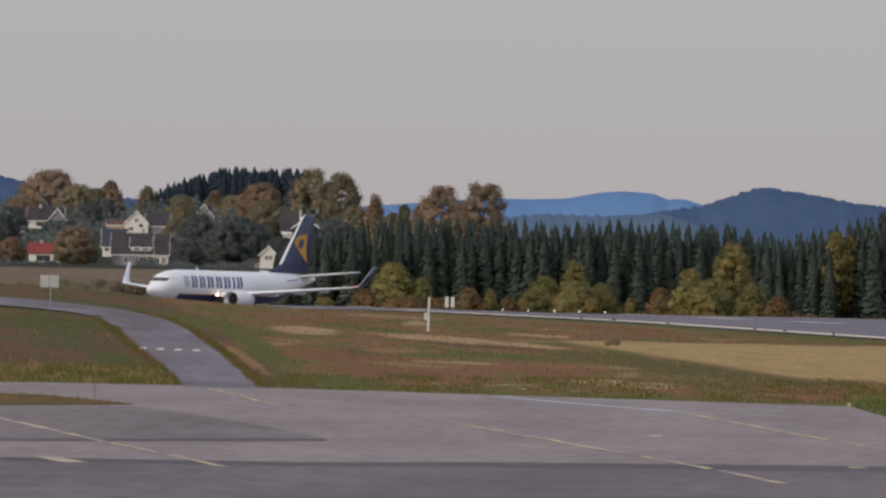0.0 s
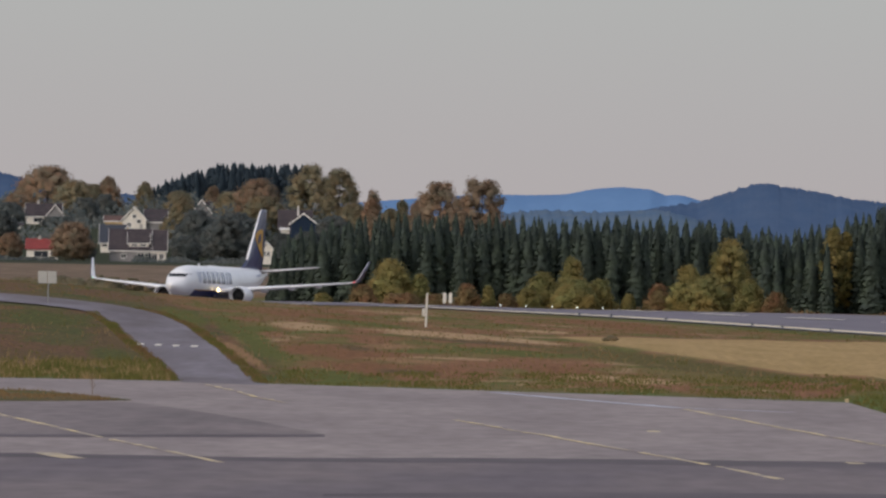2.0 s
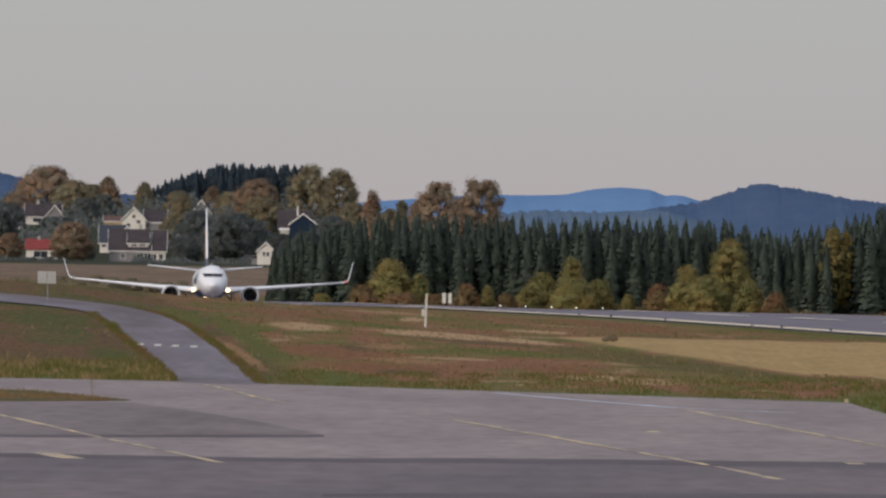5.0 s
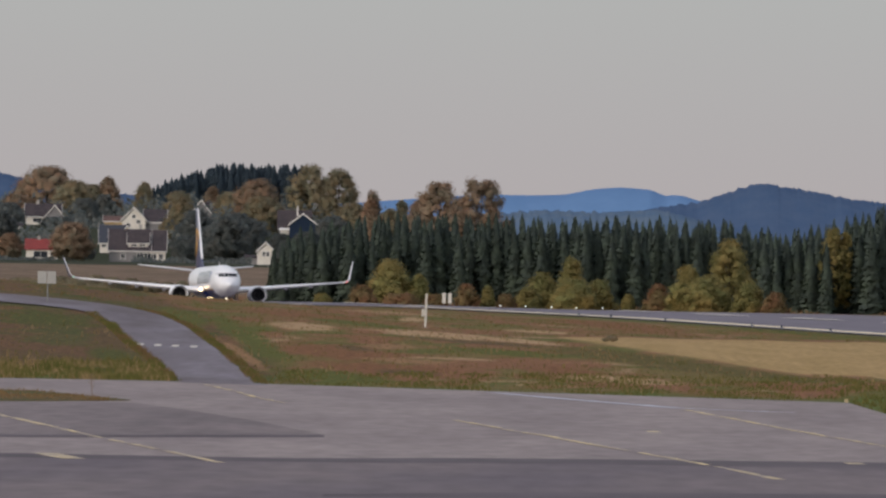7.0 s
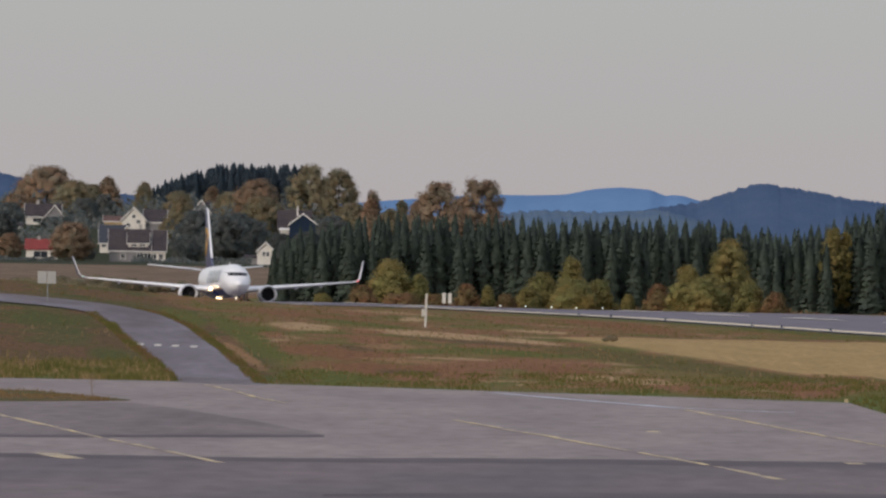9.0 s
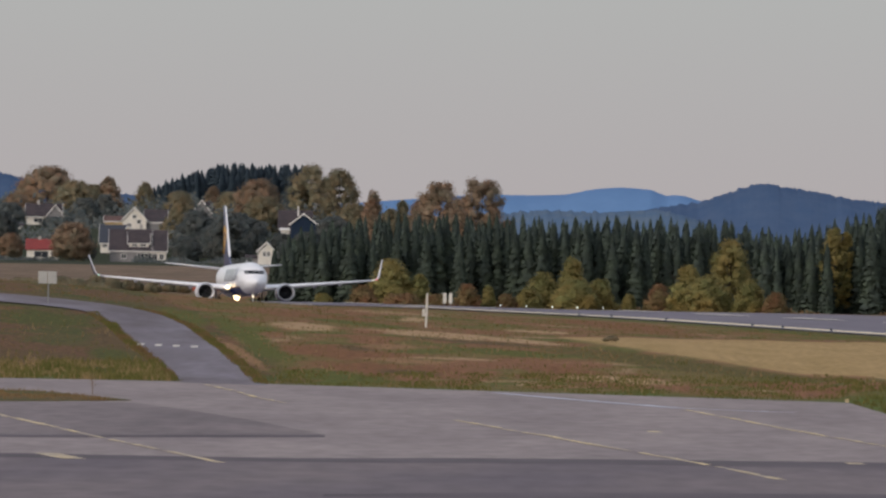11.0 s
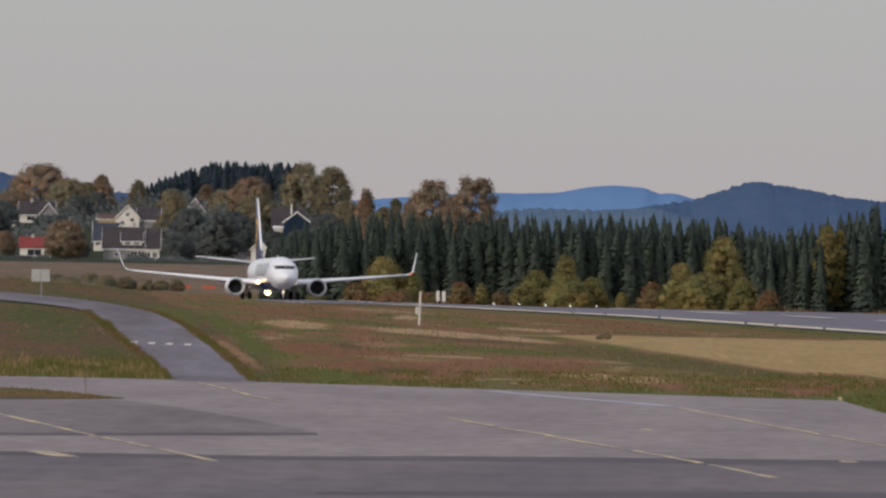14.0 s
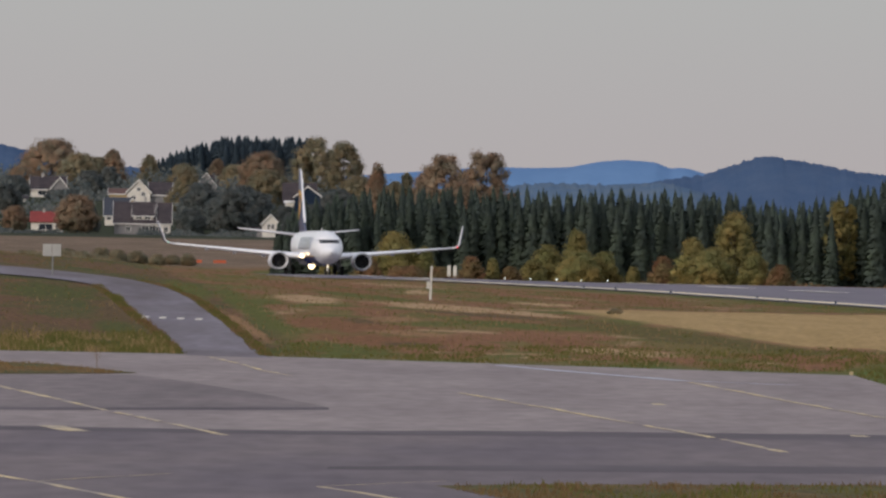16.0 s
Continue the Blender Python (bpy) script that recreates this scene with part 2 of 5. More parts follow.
GREEN, OLIVE, BROWN, STRAW = (0.098, 0.100, 0.020), (0.150, 0.110, 0.034), (0.205, 0.096, 0.046), (0.32, 0.205, 0.110)
LUSH, HEATHER, DRY, UMBER = (0.092, 0.096, 0.017), (0.185, 0.084, 0.036), (0.375, 0.245, 0.130), (0.112, 0.070, 0.030)
# centre x, y, half width, half depth, and how far the patch runs away per metre to the right
PATCHES = (
    (HEATHER, ((-5.4, 749, 3.6, 22, -3.8), (-8.0, 899, 4.5, 28, -2.5), (-2.5, 708, 3.9, 16, -2.3), (11.4, 1010, 5.0, 100, -14.0), (6.5, 705, 2.4, 16, -4.8),
               (16.6, 672, 3.4, 13, -4.5))),
    (LUSH, ((-11.2, 798, 3.8, 26, -21.4), (-5.2, 689, 3.6, 15, -4.1), (-4.9, 864, 4.1, 16, -4.8), (25.2, 1007, 6.4, 52, -9.1),
            (-15.6, 848, 2.2, 34, -15.5), (3.6, 764, 3.9, 14, -3.2))),
    (UMBER, ((-18.2, 783, 2.6, 40, -16.0), (-20.9, 716, 3.4, 18, -1.5), (2.2, 799, 4.8, 9, -2.1), (-1.6, 700, 1.8, 7, -2.3), (-4.6, 764, 1.2, 9, -3.8), (13.0, 722, 3.2, 10, -4.0))),
    ((0.074, 0.076, 0.016), ((-22.5, 806, 3.4, 24, -1.8), (-16.9, 728, 1.6, 14, -6.0))),
    ((0.100, 0.080, 0.020), ((11.1, 751, 6.0, 28, -6.7), (15.5, 712, 4.5, 16, -6.0))),
    ((0.250, 0.140, 0.066), ((-10.5, 741, 1.9, 11, -20.5), (-2.8, 772, 1.7, 10, 0.3), (-1.8, 730, 2.6, 7, -1.9))),
    (DRY, ((-8.2, 832, 2.3, 18, -2.7), (0.0, 822, 4.6, 15, -2.1), (4.8, 809, 2.4, 10, -3.7), (-1.9, 921, 1.0, 26, 0.0),
           (6.0, 872, 2.3, 13, -0.2), (8.8, 687, 3.2, 10, -2.7), (20.6, 706, 1.8, 8, -22.4))))
grass_mat = ground_material()


def sheet(name, xs, ys, zfun, mat, lift=0.0, xfun=None):
    """A grid over ys (rows) and xs (columns); xfun(y, s) bends a column's place."""
    X, Y = np.meshgrid(np.asarray(xs, float), np.asarray(ys, float))
    if xfun:
        X = xfun(Y, X)
    Z = zfun(X, Y) + lift
    w, h = len(xs), len(ys)
    i = (np.arange(h - 1)[:, None] * w + np.arange(w - 1)[None, :]).ravel()
    return pydata(name, np.column_stack([X.ravel(), Y.ravel(), Z.ravel()]).tolist(), np.column_stack([i, i + 1, i + 1 + w, i + w]).tolist(), mat, smooth=True)


xs = np.concatenate([[-2500, -1200, -600, -350, -250], np.arange(-180, 181, 3.0), [250, 350, 600, 1200, 2500]])
ys = np.concatenate([[-1500, -500, -100], np.arange(0, 540, 30), np.arange(540, 1100, 5), np.arange(1100, 2300, 12), np.arange(2300, 4960, 40)])
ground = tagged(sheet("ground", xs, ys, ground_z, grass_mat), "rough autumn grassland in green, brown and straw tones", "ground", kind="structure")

asphalt = material("apron_asphalt", (0.308, 0.256, 0.242), 0.92, spec=0.15, vary=(0.244, 0.202, 0.196), scale=0.16, stretch=(1, 0.16, 1), fine=0.86, bump=0.15)
dark_tar = material("newer_asphalt", (0.104, 0.087, 0.094), 0.92, spec=0.15, vary=(0.145, 0.122, 0.131), scale=0.08, stretch=(1, 0.3, 1), fine=0.92)
patch_tar = material("patch_asphalt", (0.228, 0.188, 0.184), 0.92, spec=0.15, vary=(0.172, 0.142, 0.142), scale=0.16, stretch=(1, 0.16, 1), fine=0.86)
lane_tar = material("lane_asphalt", (0.192, 0.158, 0.158), 0.92, spec=0.15, vary=(0.147, 0.122, 0.133), scale=0.14, stretch=(1, 0.14, 1), fine=0.86)
faint_paint = material("worn_white_paint", (0.56, 0.57, 0.64), 0.7, vary=(0.36, 0.35, 0.40), scale=0.25, fine=0.85)
island_mat = material("dry_island_grass", (0.135, 0.088, 0.040), 0.95, spec=0.1, vary=(0.080, 0.082, 0.026), scale=0.35, stretch=(1, 0.2, 1), fine=0.7)
road_mat = material("road_asphalt", (0.118, 0.093, 0.098), 0.85, spec=0.3, vary=(0.205, 0.180, 0.202), scale=0.22, stretch=(1, 0.15, 1), fine=0.88)
runway_mat = material("runway_asphalt", (0.190, 0.170, 0.196), 0.92, spec=0.15, vary=(0.165, 0.148, 0.170), scale=0.05, stretch=(1, 0.2, 1), fine=0.94)
white_paint = material("white_road_paint", (0.82, 0.75, 0.62), 0.6, vary=(0.68, 0.61, 0.50), scale=0.3, fine=0.9)
edge_paint = material("yellowed_edge_paint", (0.88, 0.74, 0.50), 0.6, vary=(0.78, 0.64, 0.42), scale=0.3, fine=0.9)
yellow_paint = material("yellow_road_paint", (0.72, 0.56, 0.30), 0.7, spec=0.2, vary=(0.33, 0.275, 0.23), scale=0.55, stretch=(1, 0.25, 1), fine=0.7)
apron = tagged(sheet("apron", [-140, -100] + list(np.arange(-60, 17, 4)) + [18, 18.35, 18.7] + list(np.arange(20, 61, 4)) + [100, 140], [0, 0.25, 0.5, 0.75, 0.9, 1], lambda X, Y: X * 0 + 0.05, asphalt), "weathered grey asphalt apron", "apron", kind="structure")
me = apron.data
for v in me.vertices:       # far edge follows the embankment's foot
    v.co.y = -60 + v.co.y * (float(apron_edge(v.co.x)) + 60)
runway = tagged(sheet("runway", [-22.5, -15, -7, 0, 7, 15, 22.5], np.arange(-400, 1800, 12), lambda X, Y: ground_z(X, Y), runway_mat, 0.07, lambda Y, X: run_x(Y, X)), "grey asphalt runway over a low crest", "runway", kind="structure")


def ribbon(name, left, right, mat, lift, label, category, steps=60, kind="structure", drape=True):
    """A strip between two edge lines, draped over the land."""
    def along(pts):
        p = np.array(pts, float)
        t = np.concatenate([[0], np.cumsum(np.hypot(*np.diff(p, axis=0).T))])
        u = np.linspace(0, t[-1], steps)
        q = np.column_stack([np.interp(u, t, p[:, 0]), np.interp(u, t, p[:, 1])])
        for _ in range(6):
            q[1:-1] = (q[:-2] + 2 * q[1:-1] + q[2:]) / 4
        return q
    a, b = along(left), along(right)
    V, w = [], 5
    for i in range(steps):
        for k in range(w):
            x, y = a[i] + (b[i] - a[i]) * k / (w - 1)
            V.append((x, y, (gz(x, y) if drape else 0.0) + (lift - 0.009 * max(0.0, 1 - i / 4) if drape else lift)))
    F = [(i * w + k, i * w + k + 1, i * w + k + 1 + w, i * w + k + w) for i in range(steps - 1) for k in range(w - 1)]
    return tagged(pydata(name, V, F, mat, smooth=True), label, category, kind=kind)


ribbon("service_road", ((-12.2, 666), (-12.4, 674), (-14.4, 720), (-16.3, 755), (-18.4, 799), (-20.2, 829), (-23.2, 842), (-26.1, 840), (-60, 835)),
       ((-8.0, 658), (-8.4, 664), (-10.2, 709), (-12.4, 761), (-14.6, 809), (-16.8, 841), (-18.9, 866), (-22.2, 884), (-27.7, 884), (-60, 882)),
       road_mat, 0.065, "narrow grey asphalt service road climbing the grass bank", "road")
ribbon("asphalt_patch", ((-40, 563), (-17.7, 571), (-12.7, 579), (-9.5, 550), (-6.8, 522), (-4.1, 488)), ((-40, 464), (-25, 465), (-14.5, 466), (-9, 473), (-6, 477), (-4.2, 480)), patch_tar, 0.054, "darker resurfaced asphalt patch on the apron", "asphalt", drape=False)
ribbon("asphalt_seam", ((-40, 470), (-14.5, 472), (-9, 479), (-4.0, 486)), ((-40, 464), (-14.5, 466.5), (-9, 473), (-3.9, 480)), dark_tar, 0.058, "dark tar seam on the apron", "asphalt", drape=False)
ribbon("asphalt_lane", ((-60, 428), (-13, 428), (-8, 429), (-4.7, 426), (0, 434), (14, 441), (60, 446)), ((-60, 300), (-13, 300), (-8, 300), (-4.7, 300), (0, 300), (14, 300), (60, 300)), lane_tar, 0.054, "darker newer asphalt lane across the apron", "asphalt", drape=False)
ribbon("asphalt_seam", ((-60, 430), (-13, 430), (-8, 431), (-4.7, 428), (0, 437), (14, 443), (60, 448)), ((-60, 422), (-13, 422), (-8, 423), (-4.7, 420), (0, 427), (14, 430), (60, 436)), dark_tar, 0.058, "dark tar seam along the newer asphalt lane", "asphalt", drape=False)
ribbon("asphalt_seam", ((-3, 368), (2, 376), (14, 384), (60, 390)), ((-3, 364), (2, 366), (14, 372), (60, 376)), dark_tar, 0.058, "dark tar seam on the apron", "asphalt", drape=False)
ribbon("grass_island", ((-40, 617), (-19.2, 619), (-17.8, 617), (-15.1, 601), (-12.8, 585)), ((-40, 570), (-17.8, 572), (-15.6, 576), (-14, 580), (-12.7, 583)), island_mat, 0.066, "small strip of brown grass in the asphalt", "grass")
ribbon("grass_island", ((-0.2, 344), (1.8, 347), (5, 350), (11.3, 355), (40, 364)), ((-0.1, 343), (1.3, 330), (5, 300), (11, 290), (40, 280)), island_mat, 0.066, "patch of brown and green grass at the apron's near side", "grass")


def stroke(name, pts, width, mat, lift, label, gaps=(), drape=False):
    for i, (p, q) in enumerate(zip(pts[:-1], pts[1:])):
        if i in gaps:
            continue
        k_ = 1.0 if drape else 0.988
        p, q = Vector((*p, 0)) * k_, Vector((*q, 0)) * k_
        side = Vector((width / 2, 0, 0))
        n = max(2, int((q - p).length / (8 if drape else 3)))
        V = []
        for k in range(n + 1):
            c = p.lerp(q, k / n)
            waver = 0.0 if drape else 0.13 * noise.noise(Vector((c.x * 0.9, c.y * 0.11, 2.0)))
            wide = 1.0 if drape else 1.0 + 0.5 * noise.noise(Vector((c.x * 1.7, c.y * 0.2, 7.0)))
            for s in (-1, 1):
                V.append((c.x + waver + s * side.x * wide, c.y, (gz(c.x, c.y) if drape else 0) + lift))
        ob = pydata(name, V, [(2 * k, 2 * k + 1, 2 * k + 3, 2 * k + 2) for k in range(n)], mat)
        tagged(ob, label, "road marking", "yellow lines of the apron" if mat is yellow_paint else "white markings", kind="structure")


yl = "worn yellow taxi line painted on the apron"
stroke("yellow_line", ((-19.2, 562), (-16.6, 534), (-16.0, 527), (-15.8, 525), (-13.6, 500), (-13.4, 498), (-11.3, 474), (-10.9, 470), (-9.0, 450), (-8.8, 448), (-6.5, 423.6)), 0.26, yellow_paint, 0.064, yl, gaps=(1 + 1, 4, 6, 8))
stroke("yellow_line", ((0.6, 541), (2.2, 519), (2.3, 516), (4.0, 496), (4.2, 492), (6.2, 465), (6.5, 461), (8.0, 440), (8.2, 436), (8.5, 433), (9.9, 410)), 0.26, yellow_paint, 0.064, yl, gaps=(1, 5, 8))
stroke("yellow_line", ((10.2, 592), (11.7, 560), (12.9, 533), (13.4, 523), (14.6, 500), (15.6, 480)), 0.24, yellow_paint, 0.064, yl)
stroke("yellow_line", ((-11.1, 665), (-9.4, 640), (-9.1, 634), (-8.0, 612), (-7.8, 609), (-6.5, 592)), 0.25, yellow_paint, 0.064, yl, gaps=(1, 3))
stroke("yellow_line", ((-13.2, 366), (-11.0, 351), (-9.9, 344), (-7.3, 325), (-5, 307)), 0.24, yellow_paint, 0.064, yl)
stroke("yellow_line", ((-3.0, 344), (-1.2, 331), (1, 313)), 0.24, yellow_paint, 0.064, yl)
stroke("yellow_line", ((-9.9, 345), (-8.6, 351), (-6.9, 358)), 0.10, yellow_paint, 0.064, yl)
stroke("yellow_line", ((-3.0, 344), (-1.6, 349), (0.0, 354)), 0.10, yellow_paint, 0.064, yl)
stroke("yellow_mark", ((-12.2, 437.5), (-11.0, 426.5)), 0.8, yellow_paint, 0.064, "short broad yellow mark on the apron")
stroke("yellow_mark", ((7.67, 518.5), (7.80, 514.5)), 0.45, yellow_paint, 0.064, "short worn yellow mark on the apron")
stroke("yellow_mark", ((12.9, 446), (13.05, 443)), 0.45, yellow_paint, 0.064, "short worn yellow mark on the apron")
stroke("white_line", ((2.4, 650), (6, 624), (10.0, 598), (14.6, 588)), 0.6, faint_paint, 0.062, "faded white line near the grass edge")
stroke("runway_edge_line", [(run_x(y, -20.4), y) for y in range(600, 1641, 40)], 2.0, edge_paint, 0.12, "white runway edge stripe", drape=True)
stroke("runway_edge_line", [(run_x(y, 20.4), y) for y in range(600, 1641, 40)], 0.9, white_paint, 0.12, "white runway edge stripe", gaps=tuple(range(18, 30)), drape=True)
for y0 in range(980, 1640, 60):
    stroke("centre_line_mark", ((run_x(y0), y0), (run_x(y0 + 30), y0 + 30)), 1.8, white_paint, 0.13, "white runway centre line dash", drape=True)
for x in (-15.97, -15.03, -14.09, -13.12):
    stroke("give_way_mark", ((x, 749.5), (x, 753.0)), 0.36, white_paint, 0.08, "white give-way block on the road", drape=True)


# ---- the airliner: nose towards -y, origin on the ground between its main wheels ----
white_skin = material("white_aircraft_paint", (0.90, 0.89, 0.89), 0.32, vary=(0.86, 0.85, 0.85), scale=0.4, fine=0.985, coat=0.3)
blue_skin = material("dark_blue_paint", (0.014, 0.024, 0.115), 0.35, vary=(0.016, 0.028, 0.125), scale=0.5, fine=0.97, coat=0.3)
gold_skin = material("golden_paint", (0.62, 0.33, 0.035), 0.4, vary=(0.56, 0.29, 0.03), scale=0.8, fine=0.96)
lettering_skin = material("glossy_lettering_blue", (0.030, 0.045, 0.160), 0.18, coat=1.0)
logo_grey = material("pale_blue_grey_paint", (0.36, 0.39, 0.50), 0.4)
bare_metal = material("bare_aluminium", (0.70, 0.70, 0.70), 0.35, metal=0.6, vary=(0.62, 0.62, 0.63), scale=1.0, fine=0.97)
dark_metal = material("dark_fan_metal", (0.010, 0.010, 0.012), 0.5, metal=0.3)
rubber = material("tyre_rubber", (0.015, 0.015, 0.015), 0.9)
glass_dark = material("cockpit_glass", (0.012, 0.014, 0.018), 0.12)
lamp_glow = material("landing_lamp", (1.0, 0.74, 0.42), 0.3, glow=5.0)
taxi_glow = material("small_lamp", (1.0, 0.86, 0.62), 0.3, glow=2.0)
red_glow = material("red_navigation_lamp", (1.0, 0.10, 0.10), 0.3, glow=0.7)
green_glow = material("green_navigation_lamp", (0.55, 0.95, 0.75), 0.3, glow=0.3)

AFT0 = 19.6
FUS_A = np.array([0, 0.12, 0.4, 1.0, 1.5, 1.9, 2.5, 3.1, 4.6, 6.5, 16, 26, 29, 32, 35, 37.5, 38.6, 39.2])
FUS_T = np.array([2.6, 2.8, 3.04, 3.28, 3.44, 3.76, 4.23, 4.61, 4.94, 5.1, 5.1, 5.1, 5.1, 5.06, 4.96, 4.8, 4.68, 4.53])
FUS_B = np.array([2.6, 2.38, 2.13, 1.83, 1.65, 1.53, 1.4, 1.3, 1.16, 1.08, 1.08, 1.1, 1.46, 2.16, 2.9, 3.63, 3.98, 4.28])
FUS_W = np.array([0.02, 0.26, 0.52, 0.90, 1.12, 1.28, 1.45, 1.60, 1.80, 1.88, 1.88, 1.88, 1.80, 1.50, 1.02, 0.55, 0.32, 0.12])


def hull(aft, ang, out=0.0):
    """Point on the fuselage skin; ang in degrees from the top, positive to +x."""
    t, b, w = np.interp(aft, FUS_A, FUS_T), np.interp(aft, FUS_A, FUS_B), np.interp(aft, FUS_A, FUS_W)
    a = radians(ang)
    return ((w + out) * math.sin(a), aft - AFT0, (t + b) / 2 + ((t - b) / 2 + out) * math.cos(a))


def hull_patch(name, mat, parent, a0, a1, g0, g1, out=0.02, na=3, ng=4, slant=0.0, label=""):
    V = [hull(a0 + (a1 - a0) * i / na + slant * j / ng, g0 + (g1 - g0) * j / ng, out) for i in range(na + 1) for j in range(ng + 1)]
    F = [(i * (ng + 1) + j, i * (ng + 1) + j + 1, (i + 1) * (ng + 1) + j + 1, (i + 1) * (ng + 1) + j) for i in range(na) for j in range(ng)]
    return pydata(name, V, F, mat, parent, label, smooth=True)


def hull_band(name, mat, parent, lo, hi, stations, label=""):
    """The strip of fuselage skin between two angles (degrees from the top), all round if lo == -180."""
    n = max(2, int((hi - lo) / 6))
    V = [hull(a, lo + (hi - lo) * j / n) for a in stations for j in range(n + 1)]
    F = [(i * (n + 1) + j, i * (n + 1) + j + 1, (i + 1) * (n + 1) + j + 1, (i + 1) * (n + 1) + j) for i in range(len(stations) - 1) for j in range(n)]
    return pydata(name, V, F, mat, parent, label, smooth=True)


def foil_loft(name, mat, parent, secs, upright=False, label=""):
    """Loft of airfoil sections (x, leading edge aft, z, chord, thickness); upright: thickness lies along x."""
    prof = ((0, 0), (0.04, 0.5), (0.15, 0.9), (0.35, 1.0), (0.65, 0.62), (1.0, 0.06), (1.0, -0.06), (0.65, -0.45), (0.35, -0.75), (0.15, -0.7), (0.04, -0.42))
    V, m = [], len(prof)
    for x, le, z, chord, th, *lean in secs:
        c = lean[0] if lean else (1.0 if upright else 0.0)
        for u, v in prof:
            d = v * th / 2
            V.append((x - d * c * (1 if x >= 0 else -1) if not upright else x + d, le + u * chord - AFT0, z + (d * (1 - c) if not upright else 0)))
    F = [(i * m + j, i * m + (j + 1) % m, (i + 1) * m + (j + 1) % m, (i + 1) * m + j) for i in range(len(secs) - 1) for j in range(m)]
    F += [tuple(range(m))[::-1], tuple((len(secs) - 1) * m + j for j in range(m))]
    return pydata(name, V, F, mat, parent, label, smooth=True)


def lathe(name, mat, parent, prof, x, z, squash=1.0, label="", seg=32):
    """Surface of revolution about an axis along y: prof of (aft, radius)."""
    V = [(x + r * math.cos(2 * math.pi * j / seg), a - AFT0, z + r * math.sin(2 * math.pi * j / seg) * (squash if math.sin(2 * math.pi * j / seg) < 0 else 1)) for a, r in prof for j in range(seg)]
    F = [(i * seg + j, i * seg + (j + 1) % seg, (i + 1) * seg + (j + 1) % seg, (i + 1) * seg + j) for i in range(len(prof) - 1) for j in range(seg)]
    return pydata(name, V, F, mat, parent, label, smooth=True)


